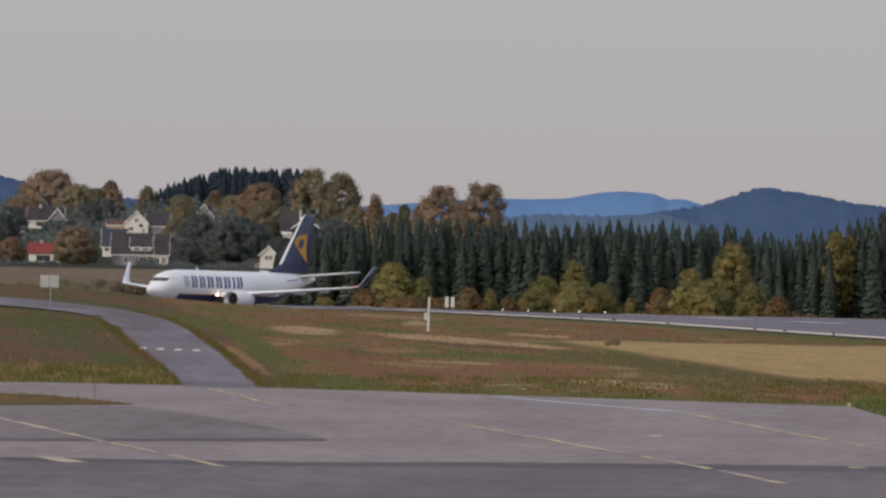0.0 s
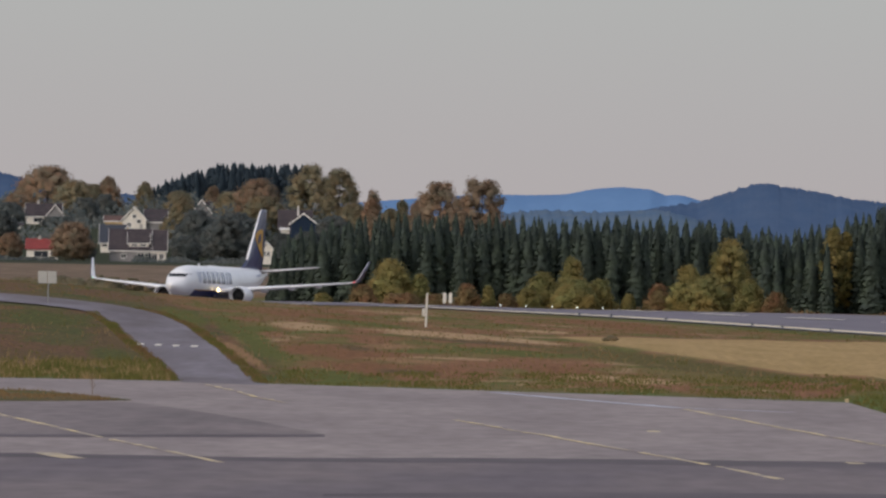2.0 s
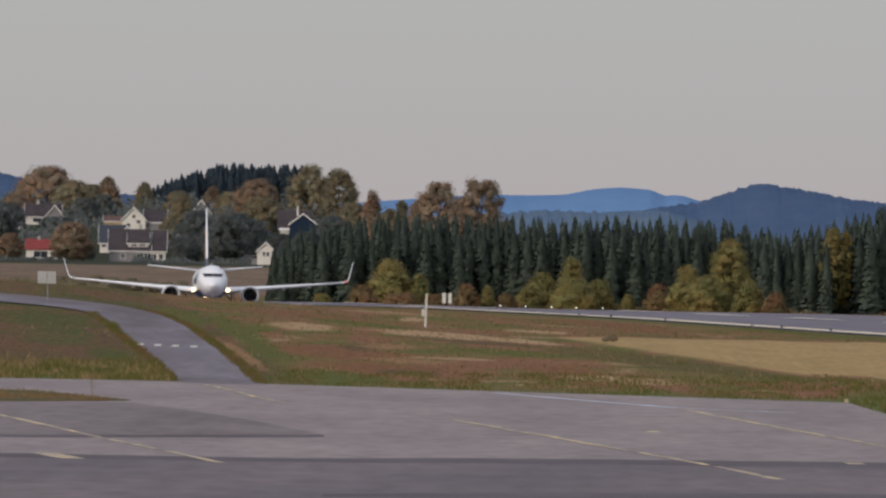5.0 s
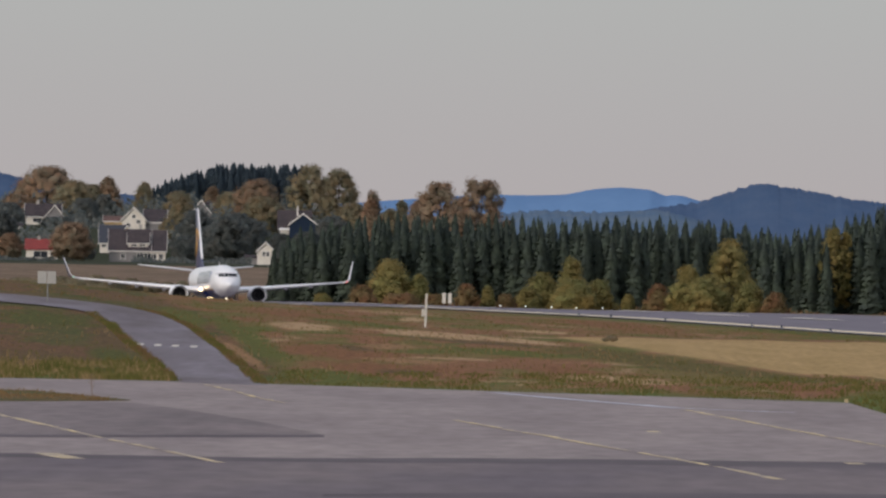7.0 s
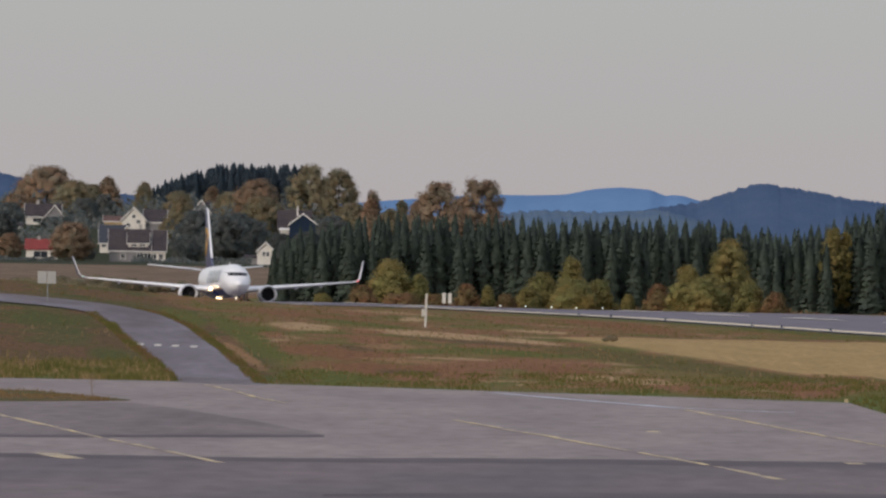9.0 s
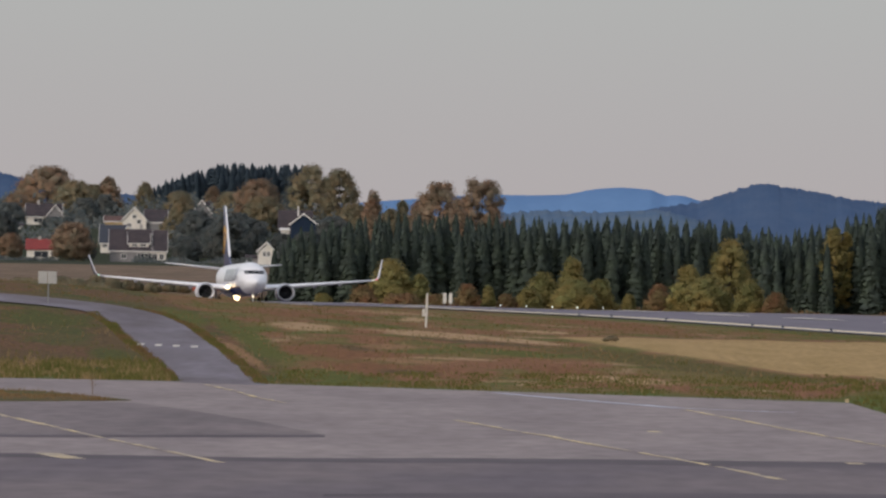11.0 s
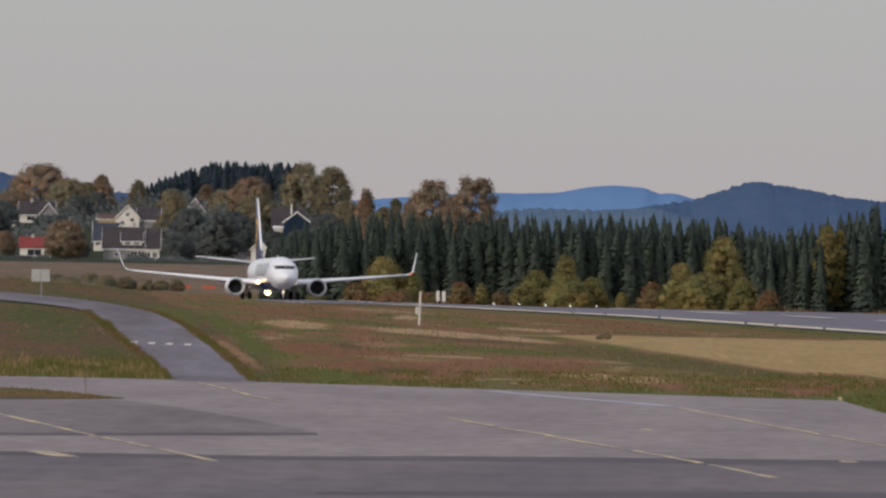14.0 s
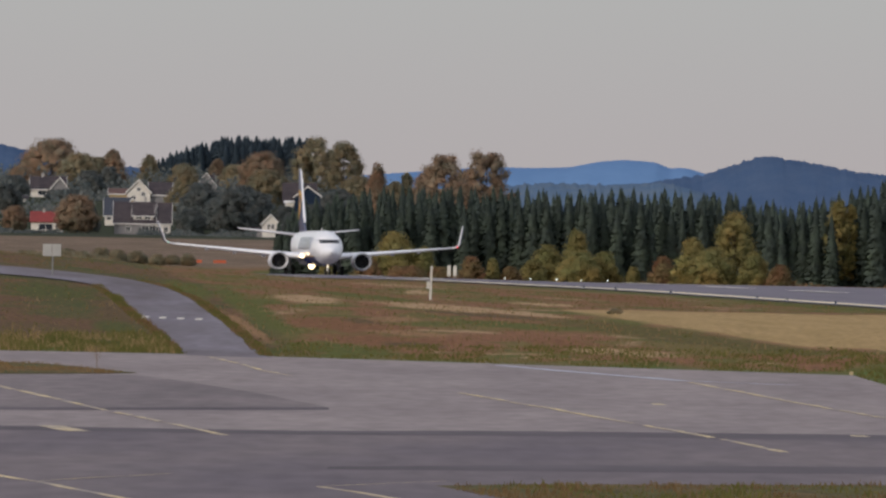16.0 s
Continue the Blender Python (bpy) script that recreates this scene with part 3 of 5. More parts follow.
def build_airliner():
    plane = thing("airliner", "white twin-engine airliner with dark blue fin and belly, lamps lit", "airplane")
    st = sorted(set(list(np.round(np.concatenate([FUS_A, np.arange(0, 7, 0.4), np.arange(7, 39, 1.5)]), 3))))
    fus = hull_band("fuselage", white_skin, plane, -118, 118, st, "glossy white upper fuselage")
    hull_band("belly", blue_skin, plane, 121, 239, [a for a in st if a >= 4.6], "dark blue belly")
    hull_band("nose_underside", white_skin, plane, 118, 242, [a for a in st if a <= 4.6])
    for lo, hi in ((118, 121), (239, 242)):
        hull_band("cheat_line", gold_skin, plane, lo, hi, [a for a in st if a >= 4.6], "thin golden line above the belly")
    # windscreen panes
    for s in (-1, 1):
        for g0, g1 in ((0.8, 21), (22, 40), (41, 56)):
            V = []
            for i in range(5):
                g = s * (g0 + (g1 - g0) * i / 4)
                for z in (3.62, 4.02):
                    a = next(q for q in np.arange(1.0, 4.5, 0.02) if hull(q, g)[2] >= z)
                    V.append(hull(a, g, 0.025))
            pydata("windscreen", V, [(2 * i, 2 * i + 1, 2 * i + 3, 2 * i + 2) for i in range(4)], glass_dark, fus, "dark cockpit window pane", smooth=True)
        # big blue characters along the side become plain slanted bars, with a pale emblem before them
        for k in range(3):
            hull_patch("emblem", logo_grey, fus, 5.65 + 0.42 * k, 5.92 + 0.42 * k, s * (54 - 3 * (k == 1)), s * (90 + 4 * (k == 1)), 0.02, slant=-0.2)
        a = 7.4
        for w in (1.55, 1.5, 1.75, 1.6, 1.75, 0.7, 1.55):
            n_bars = 1 if w < 1 else 2
            bar = w * 0.82 if n_bars == 1 else w * 0.36
            for k in range(n_bars):
                hull_patch("lettering_bar", lettering_skin, fus, a + k * w * 0.48, a + k * w * 0.48 + bar, s * 51, s * 95, 0.02, slant=-0.25, label="dark blue bar of side lettering")
            a += w + 0.28
        hull_patch("passenger_door", white_skin, fus, 4.7, 5.5, s * 48, s * 98, 0.03)
        hull_patch("small_sign", logo_grey, fus, 30.0, 33.0, s * 62, s * 70, 0.02)
    # wings with blended winglets
    for s in (-1, 1):
        wing = foil_loft("wing", white_skin, plane, [(s * 1.2, 12.7, 2.02, 8.2, 1.15), (s * 2.6, 13.6, 2.12, 7.1, 0.95), (s * 5.9, 15.3, 2.42, 5.3, 0.62), (s * 11.5, 18.2, 2.92, 3.5, 0.40), (s * 16.3, 20.75, 3.36, 1.95, 0.24)], label="white wing with grey upper skin")
        foil_loft("winglet", white_skin, wing, [(s * 16.3, 20.75, 3.36, 1.95, 0.24, 0.0), (s * 16.85, 21.15, 3.48, 1.75, 0.21, 0.35), (s * 17.2, 21.6, 3.78, 1.5, 0.18, 0.8), (s * 17.42, 22.3, 4.5, 1.2, 0.14, 1.0), (s * 17.85, 23.8, 6.0, 0.6, 0.08, 1.0)], label="upturned white winglet")
        foil_loft("winglet_outer_skin", blue_skin, wing, [(s * 16.98, 21.2, 3.48, 1.66, 0.03, 0.5), (s * 17.34, 21.65, 3.76, 1.42, 0.03, 0.8), (s * 17.54, 22.33, 4.5, 1.14, 0.03, 1.0), (s * 17.93, 23.8, 5.97, 0.56, 0.03, 1.0)], label="dark blue outer face of the winglet")
        bm = bmesh.new()
        bmesh.ops.create_uvsphere(bm, u_segments=12, v_segments=8, radius=0.10, matrix=Matrix.Translation((s * 16.9, 21.15 - AFT0, 3.50)))
        part("navigation_lamp", bm, red_glow if s > 0 else green_glow, wing, "red navigation lamp" if s > 0 else "green navigation lamp")
        for x, l0 in ((5.9, 3.0), (9.2, 2.6), (12.4, 2.2)):
            te = np.interp(x, [2.6, 5.9, 11.5, 16.3], [20.7, 20.6, 21.7, 22.7])
            lathe("flap_fairing", white_skin, wing, [(te - l0, 0.02), (te - l0 * 0.7, 0.17), (te - 0.4, 0.2), (te + 0.7, 0.02)], s * x, np.interp(x, [2.6, 16.3], [1.85, 3.2]), seg=10)
        # engine under the wing
        nac = lathe("engine", white_skin, plane, [(12.6, 0.80), (12.2, 0.86), (11.75, 0.90), (11.55, 0.97), (11.6, 1.04), (11.9, 1.10), (12.8, 1.16), (14.0, 1.12), (15.2, 0.95), (15.9, 0.80), (15.85, 0.72)], s * 4.83, 1.56, 0.90, "white engine nacelle")
        lathe("intake_lip", bare_metal, nac, [(11.85, 0.895), (11.6, 0.935), (11.52, 0.985), (11.58, 1.05), (11.78, 1.095)], s * 4.83, 1.56, 0.90, "bare metal intake lip")
        lathe("fan", dark_metal, nac, [(11.9, 0.02), (12.1, 0.18), (12.35, 0.30), (12.4, 0.88)], s * 4.83, 1.56, 0.90, "dark fan and spinner")
        for k in range(18):
            a = k * math.pi / 9
            bm = bmesh.new()
            box(bm, 0.28, 0.80, -0.02, 0.02, -0.05, 0.05, m=pose(s * 4.83, 12.32 - AFT0, 1.56) @ pose(0, 0, 0, 0, math.degrees(a), 0) @ pose(0, 0, 0, 35, 0, 0))
            part("fan_blade", bm, dark_metal, nac)
        lathe("exhaust_cone", dark_metal, nac, [(15.4, 0.70), (15.9, 0.56), (16.6, 0.30), (17.1, 0.05)], s * 4.83, 1.56)
        bm = bmesh.new()
        box(bm, s * 4.83 - 0.16, s * 4.83 + 0.16, 12.9 - AFT0, 17.2 - AFT0, 2.05, 2.62, 0.08)
        part("pylon", bm, white_skin, nac)
        # tailplane
        foil_loft("tailplane", white_skin, plane, [(s * 0.5, 33.4, 4.66, 4.4, 0.42), (s * 7.0, 37.2, 5.34, 1.45, 0.15), (s * 7.18, 37.6, 5.36, 0.9, 0.08)], label="white horizontal tailplane")
        # main gear
        gear = thing("main_gear", "", "")
        gear.parent = plane
        bm = bmesh.new()
        rod(bm, (s * 2.86, 0, 0.55), (s * 2.75, -0.1, 2.2), 0.13)
        rod(bm, (s * 2.4, 0, 0.56), (s * 3.3, 0, 0.56), 0.09)
        rod(bm, (s * 2.8, 0, 1.1), (s * 1.6, 0, 1.9), 0.07)
        part("strut", bm, bare_metal, gear)
        for dx in (-0.43, 0.43):
            wheel_at(gear, s * 2.86 + dx, 0.0, 0.56, 0.40)
        bm = bmesh.new()
        box(bm, s * 3.12, s * 3.16, -0.5, 0.5, 1.0, 2.1, 0.01)
        part("gear_door", bm, blue_skin, gear)
        # lamps: fixed at the wing root, lowered under the belly
        for x, aft, z, r, mat in ((2.12, 12.95, 2.15, 0.22, lamp_glow), (1.66, 12.2, 2.45, 0.17, taxi_glow)):
            bm = bmesh.new()
            rod(bm, (s * x, aft - AFT0, z), (s * x, aft + 0.25 - AFT0, z), r, r * 0.7, 16)
            lamp = part("landing_lamp", bm, mat, plane, "lit landing lamp")
            lathe("lamp_shroud", bare_metal, lamp, [(aft - r * 1.5, r * 1.12), (aft + 0.1, r * 1.12), (aft + 0.1, r * 1.2), (aft - r * 1.5, r * 1.2)], s * x, z, seg=20)
    bm = bmesh.new()
    rod(bm, (-0.4, -0.9, 1.06), (-0.4, -0.6, 1.06), 0.40, 0.28, 16)
    lamp = part("landing_lamp", bm, lamp_glow, plane, "lit landing lamp lowered under the belly")
    lathe("lamp_shroud", dark_metal, lamp, [(AFT0 - 1.75, 0.42), (AFT0 - 0.7, 0.42), (AFT0 - 0.7, 0.44), (AFT0 - 1.75, 0.44)], -0.4, 1.06, seg=20)
    bm = bmesh.new()
    rod(bm, (-0.4, -0.65, 1.06), (-0.4, -0.4, 1.35), 0.07)
    part("lamp_arm", bm, bare_metal, plane)
    # nose gear
    gear = thing("nose_gear", "", "")
    gear.parent = plane
    bm = bmesh.new()
    rod(bm, (0, 4.0 - AFT0, 0.36), (0, 4.1 - AFT0, 1.6), 0.09)
    rod(bm, (-0.3, 4.0 - AFT0, 0.36), (0.3, 4.0 - AFT0, 0.36), 0.06)
    part("strut", bm, bare_metal, gear)
    for dx in (-0.24, 0.24):
        wheel_at(gear, dx, 4.0 - AFT0, 0.35, 0.22)
    bm = bmesh.new()
    rod(bm, (0, 3.82 - AFT0, 0.98), (0, 3.95 - AFT0, 0.98), 0.11, 0.08, 12)
    part("taxi_lamp", bm, taxi_glow, gear, "lit taxi lamp on the strut")
    for s in (-1, 1):
        bm = bmesh.new()
        box(bm, s * 0.40 - 0.02, s * 0.40 + 0.02, 3.2 - AFT0, 5.0 - AFT0, 0.95, 1.4, 0.01)
        part("gear_door", bm, blue_skin, gear)
    # fin
    fin = foil_loft("fin", blue_skin, plane, [(0, 26.6, 4.85, 10.6, 0.10), (0, 29.4, 5.4, 8.0, 0.30), (0, 31.2, 6.6, 6.6, 0.34), (0, 35.9, 12.1, 2.9, 0.19), (0, 36.5, 12.45, 2.2, 0.10)], True, "dark blue swept tail fin")
    foil_loft("fin_leading_edge", white_skin, fin, [(0, 30.5, 6.1, 0.75, 0.34), (0, 31.08, 6.6, 0.70, 0.35), (0, 35.80, 12.1, 0.45, 0.21), (0, 36.33, 12.4, 0.38, 0.12)], True, "pale leading edge strip")
    for s in (-1, 1):
        bm = bmesh.new()
        pts = [(34.2, 9.0), (34.5, 9.45), (35.2, 9.75), (36.2, 9.95), (37.2, 9.95), (37.1, 9.2), (36.95, 8.2), (37.05, 7.3), (37.2, 6.5), (36.3, 7.1), (35.5, 7.7), (34.8, 8.25), (34.3, 8.65)]
        fv = [bm.verts.new((s * (0.165 if s > 0 else 0.135), a - AFT0 - 0.3, z)) for a, z in pts]
        f = bm.faces.new(fv if s < 0 else fv[::-1])
        r = bmesh.ops.extrude_face_region(bm, geom=[f])
        bmesh.ops.translate(bm, verts=[v for v in r["geom"] if isinstance(v, bmesh.types.BMVert)], vec=(-s * 0.12, 0, 0))
        emblem = part("fin_emblem", bm, gold_skin, fin, "golden rounded emblem shape")
        bm = bmesh.new()
        fv = [bm.verts.new((s * (0.175 if s > 0 else 0.145), 35.45 - AFT0 + 0.62 * math.cos(q) + 0.25 * math.sin(q), 8.75 + 0.62 * math.sin(q))) for q in [k * math.pi / 7 for k in range(14)]]
        bm.faces.new(fv if s < 0 else fv[::-1])
        part("emblem_gap", bm, blue_skin, emblem)
    bm = bmesh.new()
    box(bm, -0.03, 0.03, 11.0 - AFT0, 11.5 - AFT0, 5.04, 5.40, 0.01)
    part("antenna", bm, white_skin, plane)
    bm = bmesh.new()
    box(bm, -1.75, 1.75, 12.8 - AFT0, 21.5 - AFT0, 1.25, 2.3, 0.3)
    part("wing_fairing", bm, blue_skin, plane, "dark blue fairing under the wing root")
    return plane


def wheel_at(gear, x, y, r, w):
    bm = bmesh.new()
    bmesh.ops.create_cone(bm, cap_ends=True, segments=24, radius1=r, radius2=r, depth=w, matrix=Matrix.Translation((x, y, r)) @ pose(0, 0, 0, 0, 90, 0))
    bmesh.ops.bevel(bm, geom=[e for e in bm.edges if abs(e.verts[0].co.x - e.verts[1].co.x) < 1e-4], offset=r * 0.2, segments=2, affect="EDGES")
    part("wheel", bm, rubber, gear, "black tyre", smooth=False)


airliner = build_airliner()


# ---- trees and shrubs ----
def foliage(name, c0, c1, spread=0.16):
    """Leaves: a matt surface through which part of the light passes."""
    m = material(name, c0, 0.85, vary=c1, scale=0.35, fine=0.85, island=spread, obj=0.12, spec=0.1)
    n, l = m.node_tree.nodes, m.node_tree.links
    b = n["Principled BSDF"]
    thin, both_ = n.new("ShaderNodeBsdfTranslucent"), n.new("ShaderNodeMixShader")
    l.new(b.inputs["Base Color"].links[0].from_socket, thin.inputs["Color"])
    both_.inputs[0].default_value = 0.45
    l.new(b.outputs[0], both_.inputs[1]), l.new(thin.outputs[0], both_.inputs[2])
    l.new(both_.outputs[0], n["Material Output"].inputs["Surface"])
    return m


bark = material("bark", (0.07, 0.055, 0.045), 0.9, vary=(0.045, 0.036, 0.03), scale=1.5, fine=0.8)
needle_mat = foliage("spruce_needles", (0.125, 0.160, 0.118), (0.092, 0.116, 0.104))
# the hilltop spruces' blue cast is haze put into their colour
far_needle = foliage("haze_tinted_far_needles", (0.080, 0.110, 0.135), (0.066, 0.093, 0.120))
# rust, olive and dark are lifted and greyed to paint in distance haze
LEAF = {"rust": foliage("hazed_rust_leaves", (0.385, 0.245, 0.158), (0.280, 0.240, 0.170)),
        "olive": foliage("hazed_olive_leaves", (0.245, 0.242, 0.165), (0.340, 0.255, 0.150)),
        "dark": foliage("hazed_dark_green_leaves", (0.132, 0.158, 0.156), (0.182, 0.184, 0.166)),
        "lime": foliage("yellow_green_leaves", (0.270, 0.265, 0.108), (0.385, 0.290, 0.110)),
        "copper": foliage("copper_leaves", (0.300, 0.165, 0.090), (0.225, 0.200, 0.095))}


def leaf_quads(rng, centres, size):
    """Small randomly turned quads at the centres: vertices and faces."""
    n = len(centres)
    a = rng.normal(size=(n, 3))
    a /= np.linalg.norm(a, axis=1)[:, None]
    b = np.cross(a, rng.normal(size=(n, 3)))
    b /= np.linalg.norm(b, axis=1)[:, None]
    s = size * rng.uniform(0.6, 1.3, (n, 1))
    V = np.stack([centres + a * s, centres + b * s * 0.7, centres - a * s, centres - b * s * 0.7], 1).reshape(-1, 3)
    return V, np.arange(4 * n).reshape(-1, 4)


def round_normals(ob, normals):
    """Shade leaves as one soft mass: each vertex takes the normal of the clump that it belongs to."""
    ob.data.polygons.foreach_set("use_smooth", [True] * len(ob.data.polygons))
    ob.data.normals_split_custom_set_from_vertices(normals)


def outward(V, F, out):
    """Turn each quad so that it faces along its vertices' outward way."""
    q = V[F]
    face = np.cross(q[:, 1] - q[:, 0], q[:, 2] - q[:, 0])
    wrong = (face * out[F[:, 0]]).sum(1) < 0
    F = F.copy()
    F[wrong] = F[wrong][:, ::-1]
    return F


def crown_points(rng, n, h, w, low, lobes, pointed=False):
    """Leaf places in a lumpy crown of height h and width w that starts at low, and the middles of their clumps."""
    pts, mids, cores = [], [], []
    for k in range(lobes):
        u = rng.uniform(0, 1)
        z = low + (h - low) * (0.08 + 0.86 * u)
        reach = w / 2 * math.sin(math.pi * (0.30 + 0.58 * u)) * 0.85
        if pointed:
            reach = w / 2 * (1.02 - u) ** 0.6 * 0.92
        a = rng.uniform(0, 2 * math.pi)
        c = np.array([math.cos(a) * reach * rng.uniform(0.35, 1), math.sin(a) * reach * rng.uniform(0.35, 1), z])
        r = w * rng.uniform(0.055, 0.13)
        d = rng.normal(size=(n // lobes, 3))
        d *= (rng.uniform(0.25, 1.35, (len(d), 1)) ** 0.5) / np.linalg.norm(d, axis=1)[:, None]
        pts.append(c + d * np.array([r, r, r * 0.85]))
        mids.append(np.repeat(c[None], len(d), 0))
        cores.append((c, r * 0.50))
    p = np.concatenate(pts)
    p[:, 2] = np.clip(p[:, 2], 0.15, h * 1.02)
    return p, np.concatenate(mids), cores


BALL = bmesh.new()
bmesh.ops.create_icosphere(BALL, subdivisions=1, radius=1.0)
BALL_V, BALL_F = np.array([v.co for v in BALL.verts]), np.array([[v.index for v in f.verts] for f in BALL.faces])
BALL.free()


def leafy(name, label, category, seed, h, w, kind, low=0.18, n=2600, leaf=0.26, lobes=170, group="", pointed=False):
    rng = np.random.default_rng(seed)
    t = thing(name, label, category, group=group)
    bm = bmesh.new()
    rod(bm, (0, 0, -0.3), (0.1, 0, h * 0.45), 0.03 * h ** 0.8, 0.016 * h ** 0.8)
    rod(bm, (0.1, 0, h * 0.45), (0, 0.05, h * 0.85), 0.016 * h ** 0.8, 0.004 * h)
    for k in range(7):
        a, z0 = rng.uniform(0, 6.28), h * rng.uniform(0.2, 0.6)
        rod(bm, (0.05, 0, z0), (math.cos(a) * w * 0.32, math.sin(a) * w * 0.32, z0 + h * rng.uniform(0.12, 0.28)), 0.010 * h ** 0.8, 0.003 * h ** 0.8, 5)
    part("trunk", bm, bark, t)
    P, C, cores = crown_points(rng, n, h, w, h * low, lobes, pointed)
    V, F = leaf_quads(rng, P, leaf)
    out = (P - C) / w * 1.7 + (P - np.array([0, 0, h * 0.35])) / np.array([w, w, h]) * 1.6 + rng.normal(0, 0.18, P.shape)
    out = np.repeat(out / np.linalg.norm(out, axis=1)[:, None], 4, 0)
    # dense inner leaf mass of each clump, uneven, under the loose leaves
    CV, CF, CN = [V], [outward(V, F, out)], [out]
    tris, base = [], len(V)
    for c, r in cores:
        bump = 1 + rng.normal(0, 0.2, (len(BALL_V), 1))
        CV.append(c + BALL_V * r * bump * np.array([1, 1, 0.85]))
        CN.append(BALL_V * 0.30 + (CV[-1] - np.array([0, 0, h * 0.35])) / np.array([w, w, h]) * 1.5)
        tris.append(BALL_F + base)
        base += len(BALL_V)
    verts = np.concatenate(CV)
    verts[:, 2] = np.maximum(verts[:, 2], 0.05)
    ob = pydata("crown", verts.tolist(), CF[0].tolist() + np.concatenate(tris).tolist(), LEAF[kind], t)
    round_normals(ob, np.concatenate(CN).tolist())
    return t


def spruce_mesh(rng, h, r, fine=1.0):
    """Needle sprays of one spruce in drooping whorls; fine: how closely they sit."""
    V, F = [], []
    for i in range(int(h * 1.4)):               # inner skirts that close the crown
        u = i / int(h * 1.4)
        R0 = r * (1 - u) ** 0.75 * 0.78 + 0.05
        for k in range(8):
            a = 6.283 * k / 8 + rng.uniform(-0.3, 0.3) + i
            c, s, q = math.cos(a), math.sin(a), R0 * rng.uniform(0.75, 1.1)
            z, d = h * (0.06 + 0.93 * u), 0.9 * rng.uniform(0.8, 1.3)
            b = len(V)
            V += [(c * q * 0.25, s * q * 0.25, z + d * 0.9), (c * q - s * q * 0.5, s * q + c * q * 0.5, z - d * 0.2), (c * q, s * q, z - d * 0.5), (c * q + s * q * 0.5, s * q - c * q * 0.5, z - d * 0.2), (c * q * 0.8, s * q * 0.8, z - d * 0.7)]
            F += [(b, b + 3, b + 2, b + 1), (b, b + 4, b + 2)]
    levels = int(h * 3.0 * fine)
    for i in range(levels):
        u = i / (levels - 1)
        reach = r * (1 - u) ** 0.70 * rng.uniform(0.8, 1.1) + 0.10
        m = max(5, int(20 * fine * (1 - u * 0.6)))
        for k in range(m):
            a, z = rng.uniform(0, 6.283), h * (0.04 + 0.96 * u) + rng.uniform(-0.2, 0.2) * (1 - u)
            L = reach * rng.uniform(0.45, 1.12)
            c, s = math.cos(a), math.sin(a)
            drop = L * rng.uniform(0.15, 0.5)
            wd = L * 0.17 + 0.05
            p, q = L * 0.25, L * 0.65
            b = len(V)
            V += [(c * p, s * p, z + 0.15), (c * q - s * wd, s * q + c * wd, z - drop * .5), (c * L, s * L, z - drop), (c * q + s * wd, s * q - c * wd, z - drop * .5), (c * q, s * q, z - drop - 0.35)]
            F += [(b, b + 3, b + 2, b + 1), (b, b + 4, b + 2)]
    return V, F


def needles(ob):
    """Needle sprays shade as slim soft cones round their stems."""
    co = np.array([v.co for v in ob.data.vertices]).reshape(-1, 5, 3)
    stem = co[:, 0:1, :] - (co[:, 2:3, :] - co[:, 0:1, :]) / 3.0
    out = co - stem
    out[:, :, 2] = 0.25
    out = out.reshape(-1, 3)
    round_normals(ob, (out / np.linalg.norm(out, axis=1)[:, None]).tolist())


def spruce(label, seed, h, r, mat, group):
    rng = np.random.default_rng(seed)
    t = thing("spruce", label, "tree", group=group)
    bm = bmesh.new()
    rod(bm, (0, 0, -0.3), (0, 0, h * 0.97), 0.016 * h, 0.01, 7)
    part("trunk", bm, bark, t)
    needles(pydata("crown", *spruce_mesh(rng, h, r), mat, t))
    return t


def forest_top(x):
    return np.interp(x, [-27, -23.6, -20, -17.5, -14, -6.6, 9, 17, 32, 40, 48, 52, 58, 61, 75, 140], [5.0, 6.4, 8.8, 9.7, 10.5, 11.1, 11.3, 11.0, 11.3, 10.8, 10.1, 10.5, 12.3, 13.6, 14, 13])


